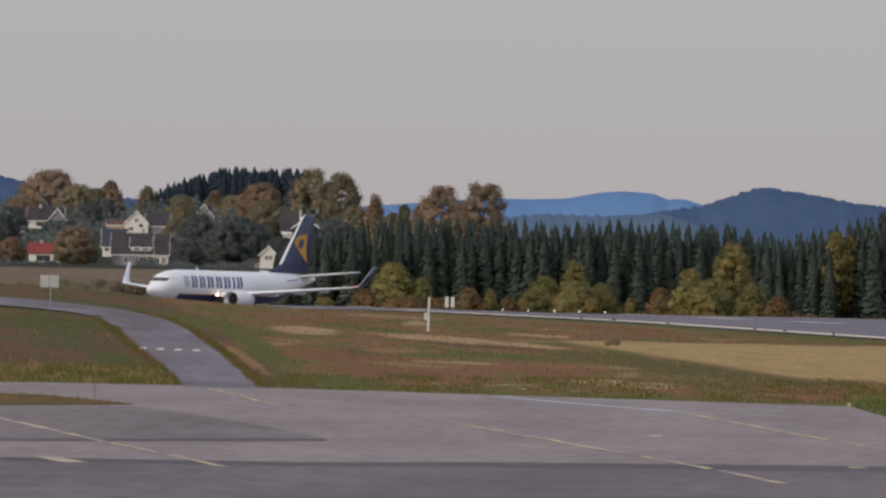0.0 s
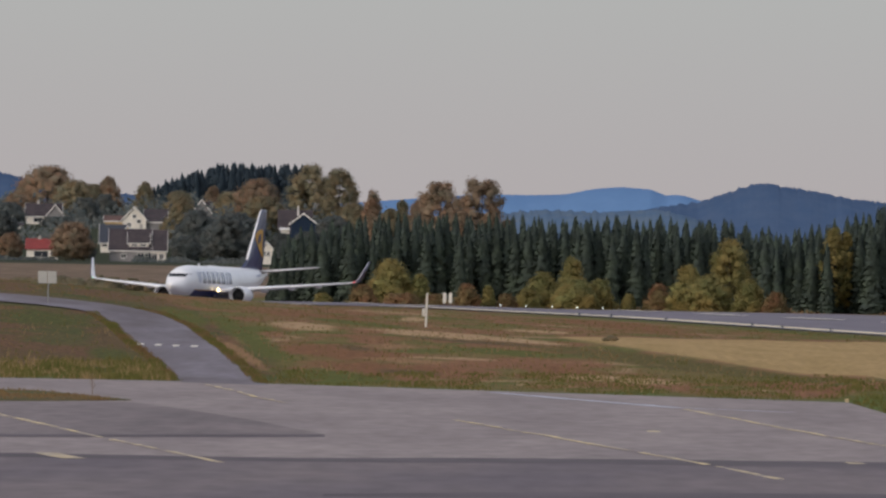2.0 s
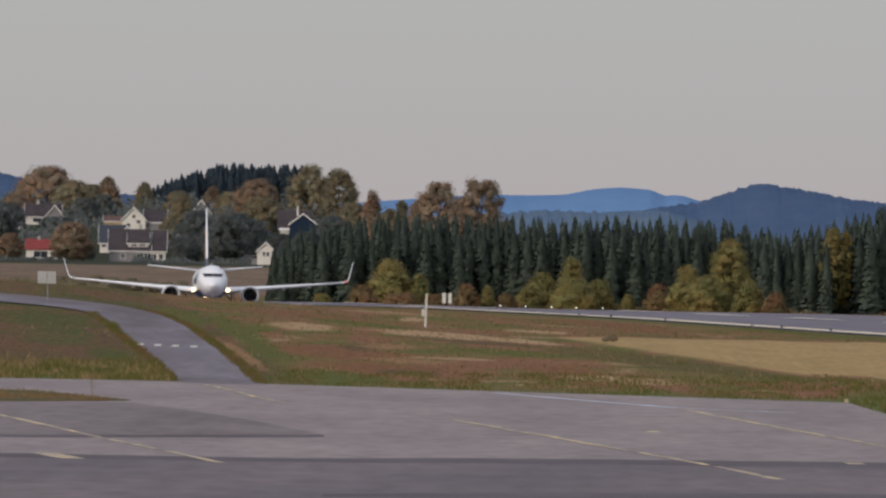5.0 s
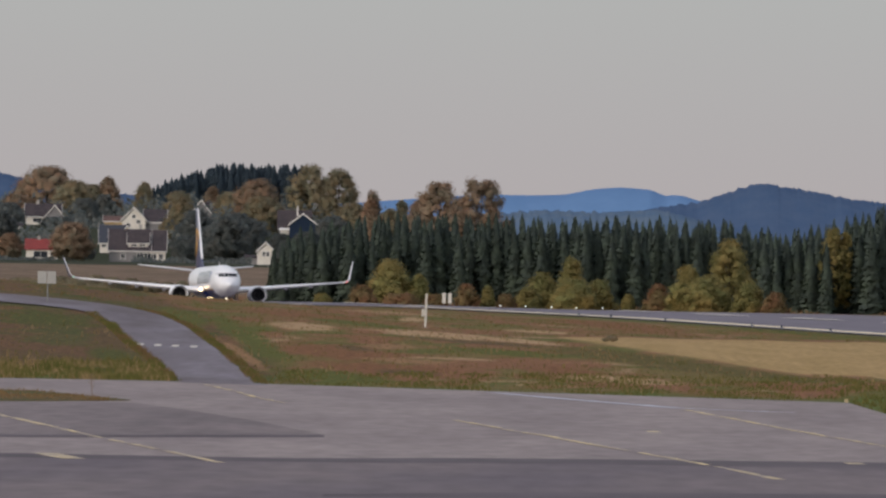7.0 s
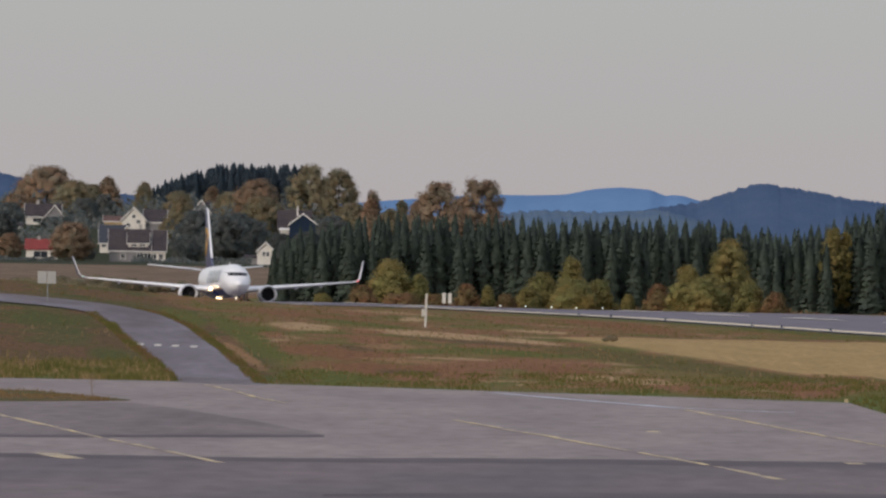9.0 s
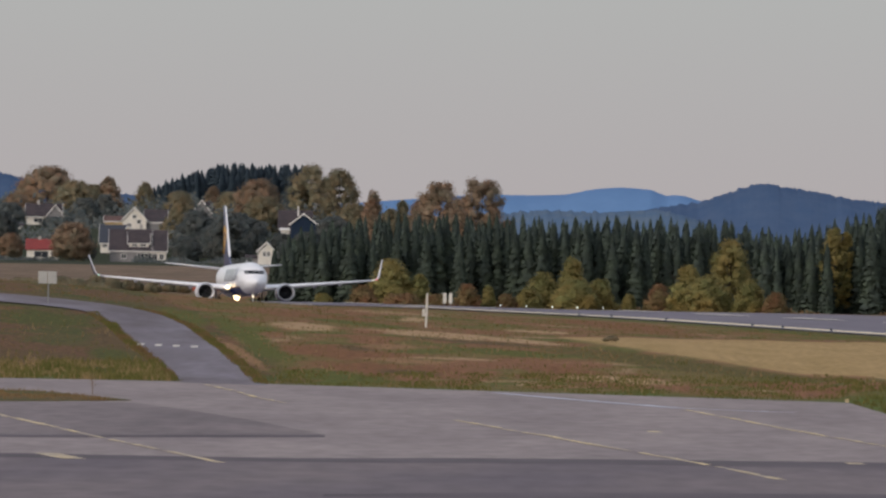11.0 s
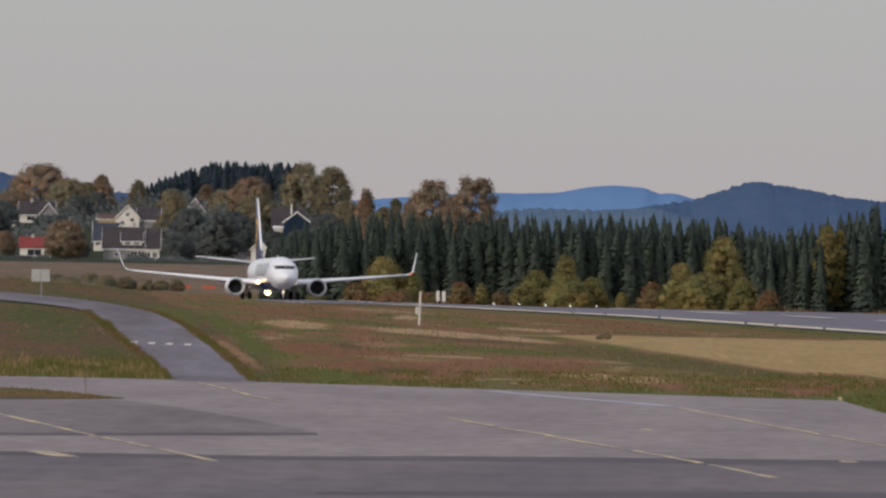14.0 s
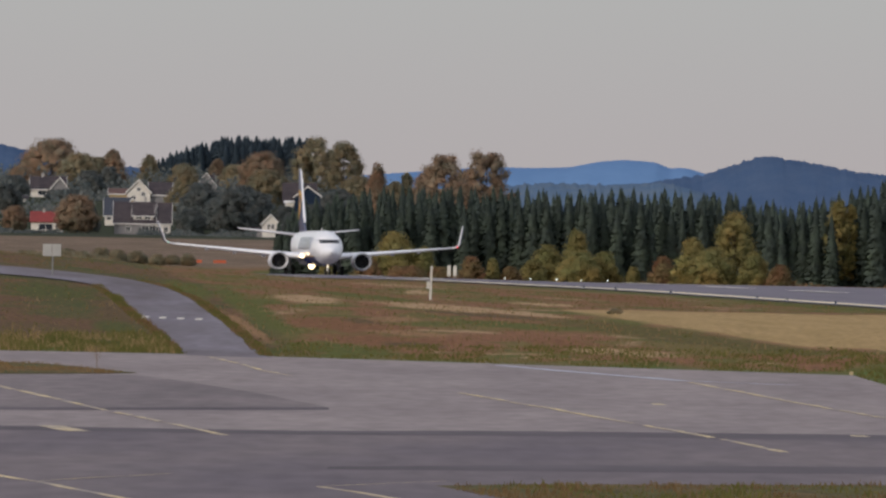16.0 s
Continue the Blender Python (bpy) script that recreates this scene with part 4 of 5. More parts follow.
def build_forest():
    rng = np.random.default_rng(5)
    label = "dark green spruce at the forest's edge"
    base = [spruce(label, 10 + i, 12.0, 1.75 + 0.14 * i, needle_mat, "spruces at the forest edge") for i in range(6)]
    used = set()
    for row, (y, step) in enumerate(((1935, 1.5), (1946, 1.6))):
        x = -24.8
        while x < 74:
            x += step * rng.uniform(0.7, 1.3)
            yy = y + rng.uniform(-4, 4)
            z = gz(x, yy)
            h = (forest_top(x) - z) * rng.choice([0.84, 0.92, 0.97, 1.0, 1.03]) + (0.3 if row else 0)
            k = h / 12.0
            i = int(rng.integers(6))
            m = pose(x, yy, z, 0, 0, rng.uniform(0, 360)) @ Matrix.Diagonal((k * 1.0, k * 1.0, k, 1))
            if i in used:
                copy_thing(base[i], m).matrix_basis = m
            else:
                base[i].matrix_basis = m
                used.add(i)
    V, F = [], []
    for y in (1960, 1972, 1986):
        for x in np.arange(-21, 140, 1.9):
            xx, yy = x + rng.uniform(-0.7, 0.7), y + rng.uniform(-4, 4)
            h = (forest_top(xx) + 1.3) * rng.uniform(0.88, 1.05)
            v, f = spruce_mesh(rng, h, 1.9, 0.75)
            b, z = len(V), gz(xx, yy)
            V += [(p[0] + xx, p[1] + yy, p[2] + z) for p in v]
            F += [tuple(q + b for q in g) for g in f]
    wood = pydata("spruce_forest", V, F, needle_mat)
    needles(wood)
    tagged(wood, "dense dark spruce forest behind the runway", "forest", kind="stuff")
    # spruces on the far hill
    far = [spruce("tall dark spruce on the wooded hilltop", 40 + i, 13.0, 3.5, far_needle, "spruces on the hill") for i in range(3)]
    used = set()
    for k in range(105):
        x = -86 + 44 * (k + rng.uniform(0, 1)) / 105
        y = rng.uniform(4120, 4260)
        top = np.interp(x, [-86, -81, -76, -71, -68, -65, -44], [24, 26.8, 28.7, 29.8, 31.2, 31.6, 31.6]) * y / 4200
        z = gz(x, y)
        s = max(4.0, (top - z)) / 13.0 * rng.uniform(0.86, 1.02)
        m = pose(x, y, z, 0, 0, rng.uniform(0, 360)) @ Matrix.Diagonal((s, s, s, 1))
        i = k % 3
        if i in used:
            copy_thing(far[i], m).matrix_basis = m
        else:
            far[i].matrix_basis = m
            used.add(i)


def build_leafy():
    # x, y, height, width
    rust = ((-109.4, 3900, 13.9, 16.8), (-92.5, 3900, 11.5, 8.1), (-84.0, 3200, 8.7, 9.2), (-98.0, 3200, 6.2, 5.6), (-47.9, 3650, 13.1, 13.1), (-1.0, 3000, 19.0, 10.5),
            (8.0, 3020, 19.6, 11.5), (2.9, 2900, 12.5, 6.9), (3.4, 3040, 15.8, 8.5), (-5.0, 3060, 14.6, 7.5), (-16.7, 3300, 17.9, 6.8), (-63.8, 3900, 9.2, 6.5), (-112.8, 3750, 7.3, 9.0))
    olive = ((-100.5, 3850, 10.4, 11.0), (-83.5, 3950, 9.6, 6.6), (-64.4, 3480, 12.1, 8.6), (-35.1, 3750, 16.7, 12.3), (-27.5, 3700, 16.0, 10.0), (-9.8, 3300, 15.8, 5.8),
             (-5.5, 3250, 15.7, 5.7), (-45.2, 3550, 10.0, 10.8), (-22.3, 3500, 10.3, 8.4), (-67.5, 3500, 5.1, 5.6), (-13.0, 3350, 12.8, 7.0), (-57.0, 3800, 8.5, 9.0), (-72.0, 3850, 8.0, 8.0), (-97.0, 3900, 9.0, 9.0))
    dark = ((-58.8, 3360, 10.9, 9.9), (-49.8, 3300, 10.8, 10.0), (-46.0, 3360, 9.0, 9.4), (-83.5, 3290, 7.2, 5.5), (-62.0, 3430, 6.6, 6.5), (-59.6, 3280, 6.0, 6.8), (-107.6, 3450, 7.7, 7.3),
            (-35.3, 3250, 5.7, 6.6), (-54.1, 3320, 8.2, 7.9), (-26.7, 3450, 7.7, 9.6), (-93.6, 3700, 7.0, 7.4), (-90.9, 3800, 7.3, 6.1), (-99.0, 3650, 2.4, 9.0), (-112.0, 3640, 6.0, 9.0), (-50.0, 3420, 9.0, 9.0), (-39.5, 3440, 3.6, 5.0), (-33.0, 3445, 4.0, 7.0))
    shrubs_g = ((-6.8, 1850, 6.9, 6.8), (-3.0, 1850, 5.1, 3.1), (5.9, 1840, 3.8, 2.2), (16.8, 1850, 7.7, 4.4), (13.1, 1845, 5.5, 5.2), (20.4, 1845, 4.8, 4.4), (37.1, 1830, 10.5, 7.3), (31.5, 1825, 6.9, 5.2),
                (39.4, 1820, 5.1, 4.4), (-15.7, 1850, 2.3, 2.4), (24.2, 1840, 3.0, 1.6), (11.2, 1840, 3.6, 4.1), (34.0, 1822, 5.6, 6.5), (17.0, 1842, 4.6, 7.5), (53.4, 1937, 12.4, 4.6), (55.2, 1938, 11.8, 3.0))
    shrubs_r = ((-10.4, 1842, 3.5, 4.4), (3.1, 1835, 3.9, 3.7), (8.3, 1835, 2.7, 2.5), (27.9, 1830, 4.3, 4.1), (-0.9, 1838, 2.5, 3.2), (42.6, 1815, 3.6, 3.6), (-5.3, 1838, 2.5, 5.1))
    bushes = ((-56.4, 2090, 2.2, 3.6), (-53.6, 2080, 2.0, 3.2), (-51.2, 2095, 2.4, 3.0), (-48.6, 2085, 2.2, 3.0), (-46.0, 2095, 2.0, 3.2), (-42.6, 2085, 1.7, 2.4), (-40.6, 2095, 1.5, 2.2), (-38.2, 2085, 1.8, 2.2),
              (-58.8, 2090, 1.7, 3.4), (-62.0, 2085, 1.9, 4.0))
    seed = 100
    for rows, kind, name, label, cat, low, leaf, n in (
            (rust, "rust", "broadleaf_tree", "broadleaf tree in rust-brown autumn leaf", "tree", 0.08, 0.19, 11500),
            (olive, "olive", "broadleaf_tree", "broadleaf tree turning olive and ochre", "tree", 0.08, 0.19, 11500),
            (dark, "dark", "broadleaf_tree", "dark green broadleaf tree among the houses", "tree", 0.03, 0.19, 10500),
            (shrubs_g, "lime", "birch_shrub", "yellow-green young birch before the spruces", "shrub", 0.02, 0.13, 8500),
            (bushes, "olive", "field_bush", "low dull green bush on the edge of the field", "shrub", 0.0, 0.09, 2600),
            (shrubs_r, "copper", "low_shrub", "low copper-coloured shrub before the spruces", "shrub", 0.0, 0.13, 4500)):
        for x, y, h, w in rows:
            seed += 1
            shrub = cat == "shrub"
            t = leafy(name, label, cat, seed, h, w * (1.36 if shrub else 1.28), kind, low, n, leaf, pointed=h > 3 if shrub else (h > 1.3 * w and w < 9 and y > 3200))
            t.matrix_basis = pose(x, y, gz(x, y), 0, 0, seed * 47 % 360)
    # ragged growth joining the gardens, and scrub along the field and the forest foot
    rng = np.random.default_rng(9)
    for name, label, kind, leaf, n, xr, yr, hh in (
            ("garden_hedge", "brown and green hedges below the houses", "dark", 0.4, 9000, (-125, -30), (3170, 3230), 1.4),
            ("hill_scrub", "dark undergrowth between the houses on the hill", "dark", 0.6, 26000, (-150, -8), (3400, 4100), 6.5),
            ("field_scrub", "low dull green scrub along the field", "olive", 0.16, 16000, (-68, -34), (2050, 2110), 2.0),
            ("forest_undergrowth", "low brown and green growth at the forest's foot", "copper", 0.16, 9000, (-16, 70), (1845, 1925), 1.0)):
        x, y = rng.uniform(*xr, n), rng.uniform(*yr, n)
        lump = np.array([noise.noise(Vector((a * 0.12, b * 0.03, 3.0))) for a, b in zip(x, y)])
        clear = ((abs(x + 79) < 9) & (y < 3600)) | ((abs(x + 35) < 8) & (y < 3500)) | ((abs(x + 103) < 7) & (y > 3540) & (y < 3700))
        keep = (lump > -0.12) & ~clear
        x, y, lump = x[keep], y[keep], lump[keep]
        z = ground_z(x, y) + rng.uniform(0, 1, len(x)) * hh * np.clip(0.35 + lump * 1.6, 0.15, 1)
        V, F = leaf_quads(rng, np.column_stack([x, y, z]), leaf)
        tagged(pydata(name, V.tolist(), F.tolist(), LEAF[kind]), label, "shrubbery", kind="stuff")


build_forest()
build_leafy()


# ---- far hills ----
def ridge(name, label, y, xs_, zs_, mat, jag, seed):
    rng = np.random.default_rng(seed)
    x = np.arange(xs_[0], xs_[-1], 0.55)
    z = np.interp(x, xs_, zs_)
    k = np.ones(9) / 9
    z = np.convolve(np.pad(z, 4, mode="edge"), k, mode="valid")
    bumps = jag * np.array([noise.noise(Vector((a * 0.5, seed, 0))) + 0.8 * noise.noise(Vector((a * 1.6, seed, 5))) for a in x])
    rows = ((-60, 0.0), (-40, 0.45), (-15, 0.85), (0, 1.0), (25, 0.7))
    V = [(a, y + dy + 6 * noise.noise(Vector((a * 0.1, dy, seed))), b * f + (c if f == 1.0 else 0)) for dy, f in rows for a, b, c in zip(x, z, bumps)]
    w = len(x)
    F = [(r * w + i, r * w + i + 1, (r + 1) * w + i + 1, (r + 1) * w + i) for r in range(len(rows) - 1) for i in range(w - 1)]
    return tagged(pydata(name, V, F, mat, smooth=True), label, "hill", kind="structure")


# distance haze is painted in: blue base colours plus a faint glow
hill_far = material("haze_blue_far_hill", (0.100, 0.180, 0.320), 1.0, spec=0.0, vary=(0.108, 0.188, 0.33), scale=0.05, fine=0.98, glow=0.25)
hill_near = material("haze_blue_wooded_hill", (0.050, 0.081, 0.145), 1.0, spec=0.0, vary=(0.060, 0.090, 0.152), scale=0.15, fine=0.95, glow=0.25)
hill_mid = material("haze_tinted_wood", (0.078, 0.122, 0.188), 1.0, spec=0.0, vary=(0.100, 0.135, 0.180), scale=0.2, fine=0.95, glow=0.2)
ridge("backdrop_ridge", "forested ridge on the horizon, painted pale blue for haze", 4900, (-40, 14, 28, 42, 51.6, 61, 73, 75.5, 79, 83, 89, 100, 220), (22, 26.6, 26.4, 26.9, 29, 29.8, 29, 26.8, 27.5, 27.2, 25.3, 24, 20), hill_far, 0.12, 3)
ridge("backdrop_hill", "wooded hill beyond the forest, painted dark blue for haze", 4750, (60, 71, 86, 95.5, 103, 108, 112.5, 124, 135, 148, 230), (20, 22.4, 24.6, 28.1, 30.6, 31.4, 30.3, 28.8, 26.6, 25.3, 22), hill_near, 0.75, 7)
ridge("backdrop_hill", "wooded hill behind the village, painted dark blue for haze", 4850, (-300, -160, -152, -142, -133, -121, -105, -94, -60, 0), (30, 31.9, 31, 28.7, 25, 24.4, 24.1, 21.4, 20, 18), hill_near, 0.5, 11)
ridge("backdrop_wood", "strip of woods below the ridge, with haze painted in", 4600, (-10, 17, 32, 50, 69, 80, 96), (17, 19.2, 20.5, 20.1, 21.2, 19, 12), hill_mid, 0.9, 15)


# ---- village on the slope ----
plaster_white = material("white_boarding", (0.76, 0.71, 0.63), 0.8, vary=(0.68, 0.63, 0.56), scale=0.6, fine=0.92)
board_yellow = material("pale_yellow_boarding", (0.55, 0.40, 0.20), 0.8, vary=(0.48, 0.35, 0.18), scale=0.6, fine=0.92)
board_grey = material("grey_boarding", (0.26, 0.245, 0.245), 0.8, vary=(0.21, 0.20, 0.20), scale=0.5, fine=0.92)
board_navy = material("dark_blue_boarding", (0.018, 0.030, 0.056), 0.8, spec=0.1, vary=(0.022, 0.035, 0.060), scale=0.5, fine=0.92)
trim_white = material("white_trim", (0.80, 0.77, 0.72), 0.6, vary=(0.72, 0.69, 0.64), scale=1.0, fine=0.95)
roof_grey = material("grey_roof_tiles", (0.075, 0.062, 0.066), 0.85, spec=0.1, vary=(0.055, 0.048, 0.053), scale=0.6, fine=0.85)
roof_navy = material("dark_roof_tiles", (0.030, 0.036, 0.052), 0.6, vary=(0.036, 0.042, 0.058), scale=0.6, fine=0.85)
roof_red = material("red_roof_tiles", (0.26, 0.040, 0.035), 0.8, vary=(0.20, 0.034, 0.030), scale=0.6, fine=0.85)
roof_brown = material("brown_roof_tiles", (0.12, 0.062, 0.05), 0.8, vary=(0.095, 0.055, 0.046), scale=0.6, fine=0.85)
pane_mat = material("window_glass", (0.03, 0.035, 0.045), 0.1)
brick_mat = material("chimney_plaster", (0.5, 0.47, 0.43), 0.85, vary=(0.4, 0.37, 0.34), scale=1.0)


def wing(home, w, d, wall, rise, x=0.0, y=0.0, z=0.0, turned=False, mat=None, roof=None, over=0.35, wins=(), trim=True):
    """A gabled block: width w along the ridge, depth d; turned: its gable faces the camera. wins: (x, z, width, height) on the camera's side."""
    m = pose(x, y, z, 0, 0, 90 if turned else 0)
    bm = bmesh.new()
    c = [(-w / 2, -d / 2), (w / 2, -d / 2), (w / 2, d / 2), (-w / 2, d / 2)]
    lo, hi = [bm.verts.new((*p, -1.5)) for p in c], [bm.verts.new((*p, wall)) for p in c]
    a, b = bm.verts.new((-w / 2, 0, wall + rise)), bm.verts.new((w / 2, 0, wall + rise))
    for f in ((lo[0], lo[1], hi[1], hi[0]), (lo[2], lo[3], hi[3], hi[2]), (lo[1], lo[2], hi[2], b, hi[1]), (lo[3], lo[0], hi[0], a, hi[3]), (hi[0], hi[1], b, a), (hi[2], hi[3], a, b)):
        bm.faces.new(f)
    bmesh.ops.transform(bm, matrix=m, verts=bm.verts)
    body = part("wall", bm, mat, home)
    k = rise / (d / 2)
    for s in (-1, 1):
        bm = bmesh.new()
        vs = []
        for t in (0.05, 0.23):
            vs.append([bm.verts.new(p) for p in ((-w / 2 - over, s * (d / 2 + over), wall - over * k + t), (w / 2 + over, s * (d / 2 + over), wall - over * k + t), (w / 2 + over, 0, wall + rise + t), (-w / 2 - over, 0, wall + rise + t))])
        p, q = vs
        bm.faces.new(q), bm.faces.new(p[::-1])
        for i in range(4):
            bm.faces.new((p[i], p[(i + 1) % 4], q[(i + 1) % 4], q[i]))
        bmesh.ops.recalc_face_normals(bm, faces=bm.faces)
        bmesh.ops.transform(bm, matrix=m, verts=bm.verts)
        slab = part("roof", bm, roof, home)
        if trim:
            for e in (-1, 1):
                bm = bmesh.new()
                x0, x1 = sorted((e * (w / 2 + over), e * (w / 2 + over + 0.08)))
                pts = [(s * (d / 2 + over), wall - over * k - 0.12), (s * (d / 2 + over), wall - over * k + 0.26), (0, wall + rise + 0.26), (0, wall + rise - 0.12)]
                f0, f1 = [[bm.verts.new((xx, *p_)) for p_ in pts] for xx in (x0, x1)]
                bm.faces.new(f0), bm.faces.new(f1[::-1])
                for i in range(4):
                    bm.faces.new((f0[i], f0[(i + 1) % 4], f1[(i + 1) % 4], f1[i]))
                bmesh.ops.recalc_face_normals(bm, faces=bm.faces)
                bmesh.ops.transform(bm, matrix=m, verts=bm.verts)
                part("bargeboard", bm, trim_white, slab, "white bargeboard")
            bm = bmesh.new()
            y0, y1 = sorted((s * (d / 2 + over), s * (d / 2 + over + 0.08)))
            box(bm, -w / 2 - over, w / 2 + over, y0, y1, wall - over * k - 0.08, wall - over * k + 0.18)
            bmesh.ops.transform(bm, matrix=m, verts=bm.verts)
            part("gutter", bm, trim_white, slab)
    front = y - (w if turned else d) / 2
    for wx, wz, ww, wh in wins:
        bm = bmesh.new()
        for x0, x1, z0, z1 in ((-ww / 2 - .12, -ww / 2, -wh / 2 - .12, wh / 2 + .12), (ww / 2, ww / 2 + .12, -wh / 2 - .12, wh / 2 + .12), (-ww / 2, ww / 2, wh / 2, wh / 2 + .12), (-ww / 2, ww / 2, -wh / 2 - .12, -wh / 2), (-.04, .04, -wh / 2, wh / 2)):
            box(bm, x + wx + x0, x + wx + x1, front - 0.07, front + 0.03, z + wz + z0, z + wz + z1)
        win = part("window", bm, trim_white, home, "white-framed window")
        bm = bmesh.new()
        box(bm, x + wx - ww / 2, x + wx + ww / 2, front - 0.03, front + 0.0, z + wz - wh / 2, z + wz + wh / 2)
        part("pane", bm, pane_mat, win)
    return body


def chimney(home, x, y, z0, z1, mat=None, r=0.35):
    bm = bmesh.new()
    box(bm, x - r, x + r, y - r, y + r, z0, z1, 0.03)
    box(bm, x - r - 0.07, x + r + 0.07, y - r - 0.07, y + r + 0.07, z1, z1 + 0.15, 0.03)
    part("chimney", bm, mat or brick_mat, home)


def home_at(x, y, z, label, turn=0):
    return thing("house", label, "house", pose(x, y, z, 0, 0, turn), "houses of the village")


h = home_at(-71.1, 3300, 2.5, "grey and white house with a big grey tiled roof and dormer")
wing(h, 9.4, 8, 3.1, 4.6, x=-1.8, mat=board_grey, roof=roof_grey, wins=((2.5, 1.5, 1.5, 1.6), (4.2, 1.5, 1.5, 1.6), (-1.5, 1.6, 1.0, 1.0)))
wing(h, 4.2, 7.6, 3.1, 4.5, x=4.4, mat=plaster_white, roof=roof_grey, wins=((-0.6, 1.6, 1.3, 1.1), (1.1, 1.6, 0.9, 1.1)))
wing(h, 4.6, 3.4, 4.9, 2.0, x=0.2, y=-1.9, mat=plaster_white, roof=roof_grey, trim=True, wins=((-1.0, 4.3, 1.2, 0.7), (1.0, 4.3, 1.2, 0.7)))
chimney(h, 0.6, 0.5, 6.5, 8.9)
h = home_at(-78.3, 3380, 4.9, "house with dark blue roof and pale yellow gable")
wing(h, 6.0, 7, 2.4, 4.0, x=-0.5, mat=plaster_white, roof=roof_navy, wins=((-2.0, 1.7, 1.0, 0.9), (0, 1.7, 1.0, 0.9), (1.8, 1.7, 0.8, 0.9)))
wing(h, 5, 2.0, 5.0, 1.2, x=3.0, y=-2.5, turned=True, mat=board_yellow, roof=roof_brown)
h = home_at(-78.6, 3600, 10.1, "white house with a steep gable and pale yellow side wing")
wing(h, 9, 5.9, 3.2, 3.0, turned=True, mat=plaster_white, roof=roof_grey, wins=((-1.3, 1.7, 0.9, 0.9), (1.2, 2.6, 0.9, 0.9), (0, 3.9, 0.8, 0.8)))
wing(h, 4.6, 6, 2.6, 1.2, x=-5.2, mat=board_yellow, roof=roof_brown)
wing(h, 5.4, 8, 2.6, 3.0, x=5.4, y=1, mat=board_grey, roof=roof_grey)
bm = bmesh.new()
box(bm, -8.4, -7.4, -3.4, -2.6, 0.0, 1.3, 0.05)
part("porch", bm, plaster_white, h)
h = home_at(-103.0, 3700, 11.7, "white-trimmed house with dark grey roofs")
wing(h, 9.0, 7, 2.2, 3.1, x=-1.5, mat=plaster_white, roof=roof_grey, wins=((-1.5, 1.1, 2.0, 1.0),))
wing(h, 6, 4.4, 2.4, 2.7, x=1.6, y=-2.2, turned=True, mat=board_grey, roof=roof_grey, wins=((0, 1.4, 1.5, 1.2),))
chimney(h, -3, 0, 4.2, 6.2)
h = home_at(-93.4, 3300, 2.7, "white house with a bright red roof")
wing(h, 7.2, 7, 2.7, 2.2, mat=plaster_white, roof=roof_red, trim=False, wins=((-0.2, 1.5, 3.2, 1.4), (2.6, 1.6, 0.9, 1.1)))
chimney(h, -0.7, 0, 4.4, 5.6)
h = home_at(-35.2, 3500, 8.0, "dark blue house with white bargeboards and grey roof")
wing(h, 8, 6.6, 4.6, 2.5, x=0.6, turned=True, mat=board_navy, roof=roof_grey)
wing(h, 8.0, 7, 3.6, 4.2, x=-1.6, y=5, mat=board_navy, roof=roof_grey, trim=False)
wing(h, 2.2, 3, 3.0, 0.4, x=-4.0, y=-1, mat=plaster_white, roof=trim_white, trim=False)
chimney(h, -0.9, 4, 6.5, 8.9, trim_white, 0.2)
bm = bmesh.new()
rod(bm, (5.2, -2, 0), (5.2, -2, 5.2), 0.28, 0.24, 10)
part("flue", bm, trim_white, h)
h = home_at(-40.1, 3200, 2.7, "small white gabled house beside the wood")
wing(h, 6, 3.8, 3.2, 1.9, x=0.1, turned=True, mat=plaster_white, roof=roof_grey, wins=((-0.4, 2.5, 0.6, 1.0), (0.5, 2.5, 0.6, 1.0)))
wing(h, 3.6, 4, 1.6, 0.5, x=-2.6, mat=board_grey, roof=roof_grey, trim=False)
h = home_at(-64.4, 3850, 13.4, "house with brown and grey roofs among trees")
wing(h, 6, 6, 2.0, 3.8, x=-1.4, turned=True, mat=board_grey, roof=roof_brown)
wing(h, 5, 6, 2.4, 2.8, x=2.0, y=2, mat=board_grey, roof=roof_grey)
h = home_at(-111.5, 3600, 10.2, "long low pale building on the slope")
wing(h, 9, 5, 0.9, 0.6, mat=plaster_white, roof=roof_grey, trim=False)

# ---- signs, posts and lights on the airfield ----
post_white = material("white_post_paint", (0.70, 0.68, 0.62), 0.6, vary=(0.6, 0.57, 0.5), scale=2.0, fine=0.93)
board_back = material("pale_sign_board", (0.42, 0.41, 0.37), 0.6, vary=(0.37, 0.36, 0.33), scale=1.5, fine=0.95)
steel = material("galvanised_steel", (0.30, 0.30, 0.30), 0.5, metal=0.5, vary=(0.24, 0.24, 0.25), scale=2.0)
orange_mat = material("orange_marker", (0.50, 0.12, 0.05), 0.7, vary=(0.5, 0.09, 0.03), scale=1.0)
straw_stem = material("dry_stem", (0.22, 0.15, 0.09), 0.9, vary=(0.16, 0.11, 0.06), scale=3.0)
lamp_white = material("runway_lamp", (0.85, 0.95, 0.90), 0.4, glow=0.9)

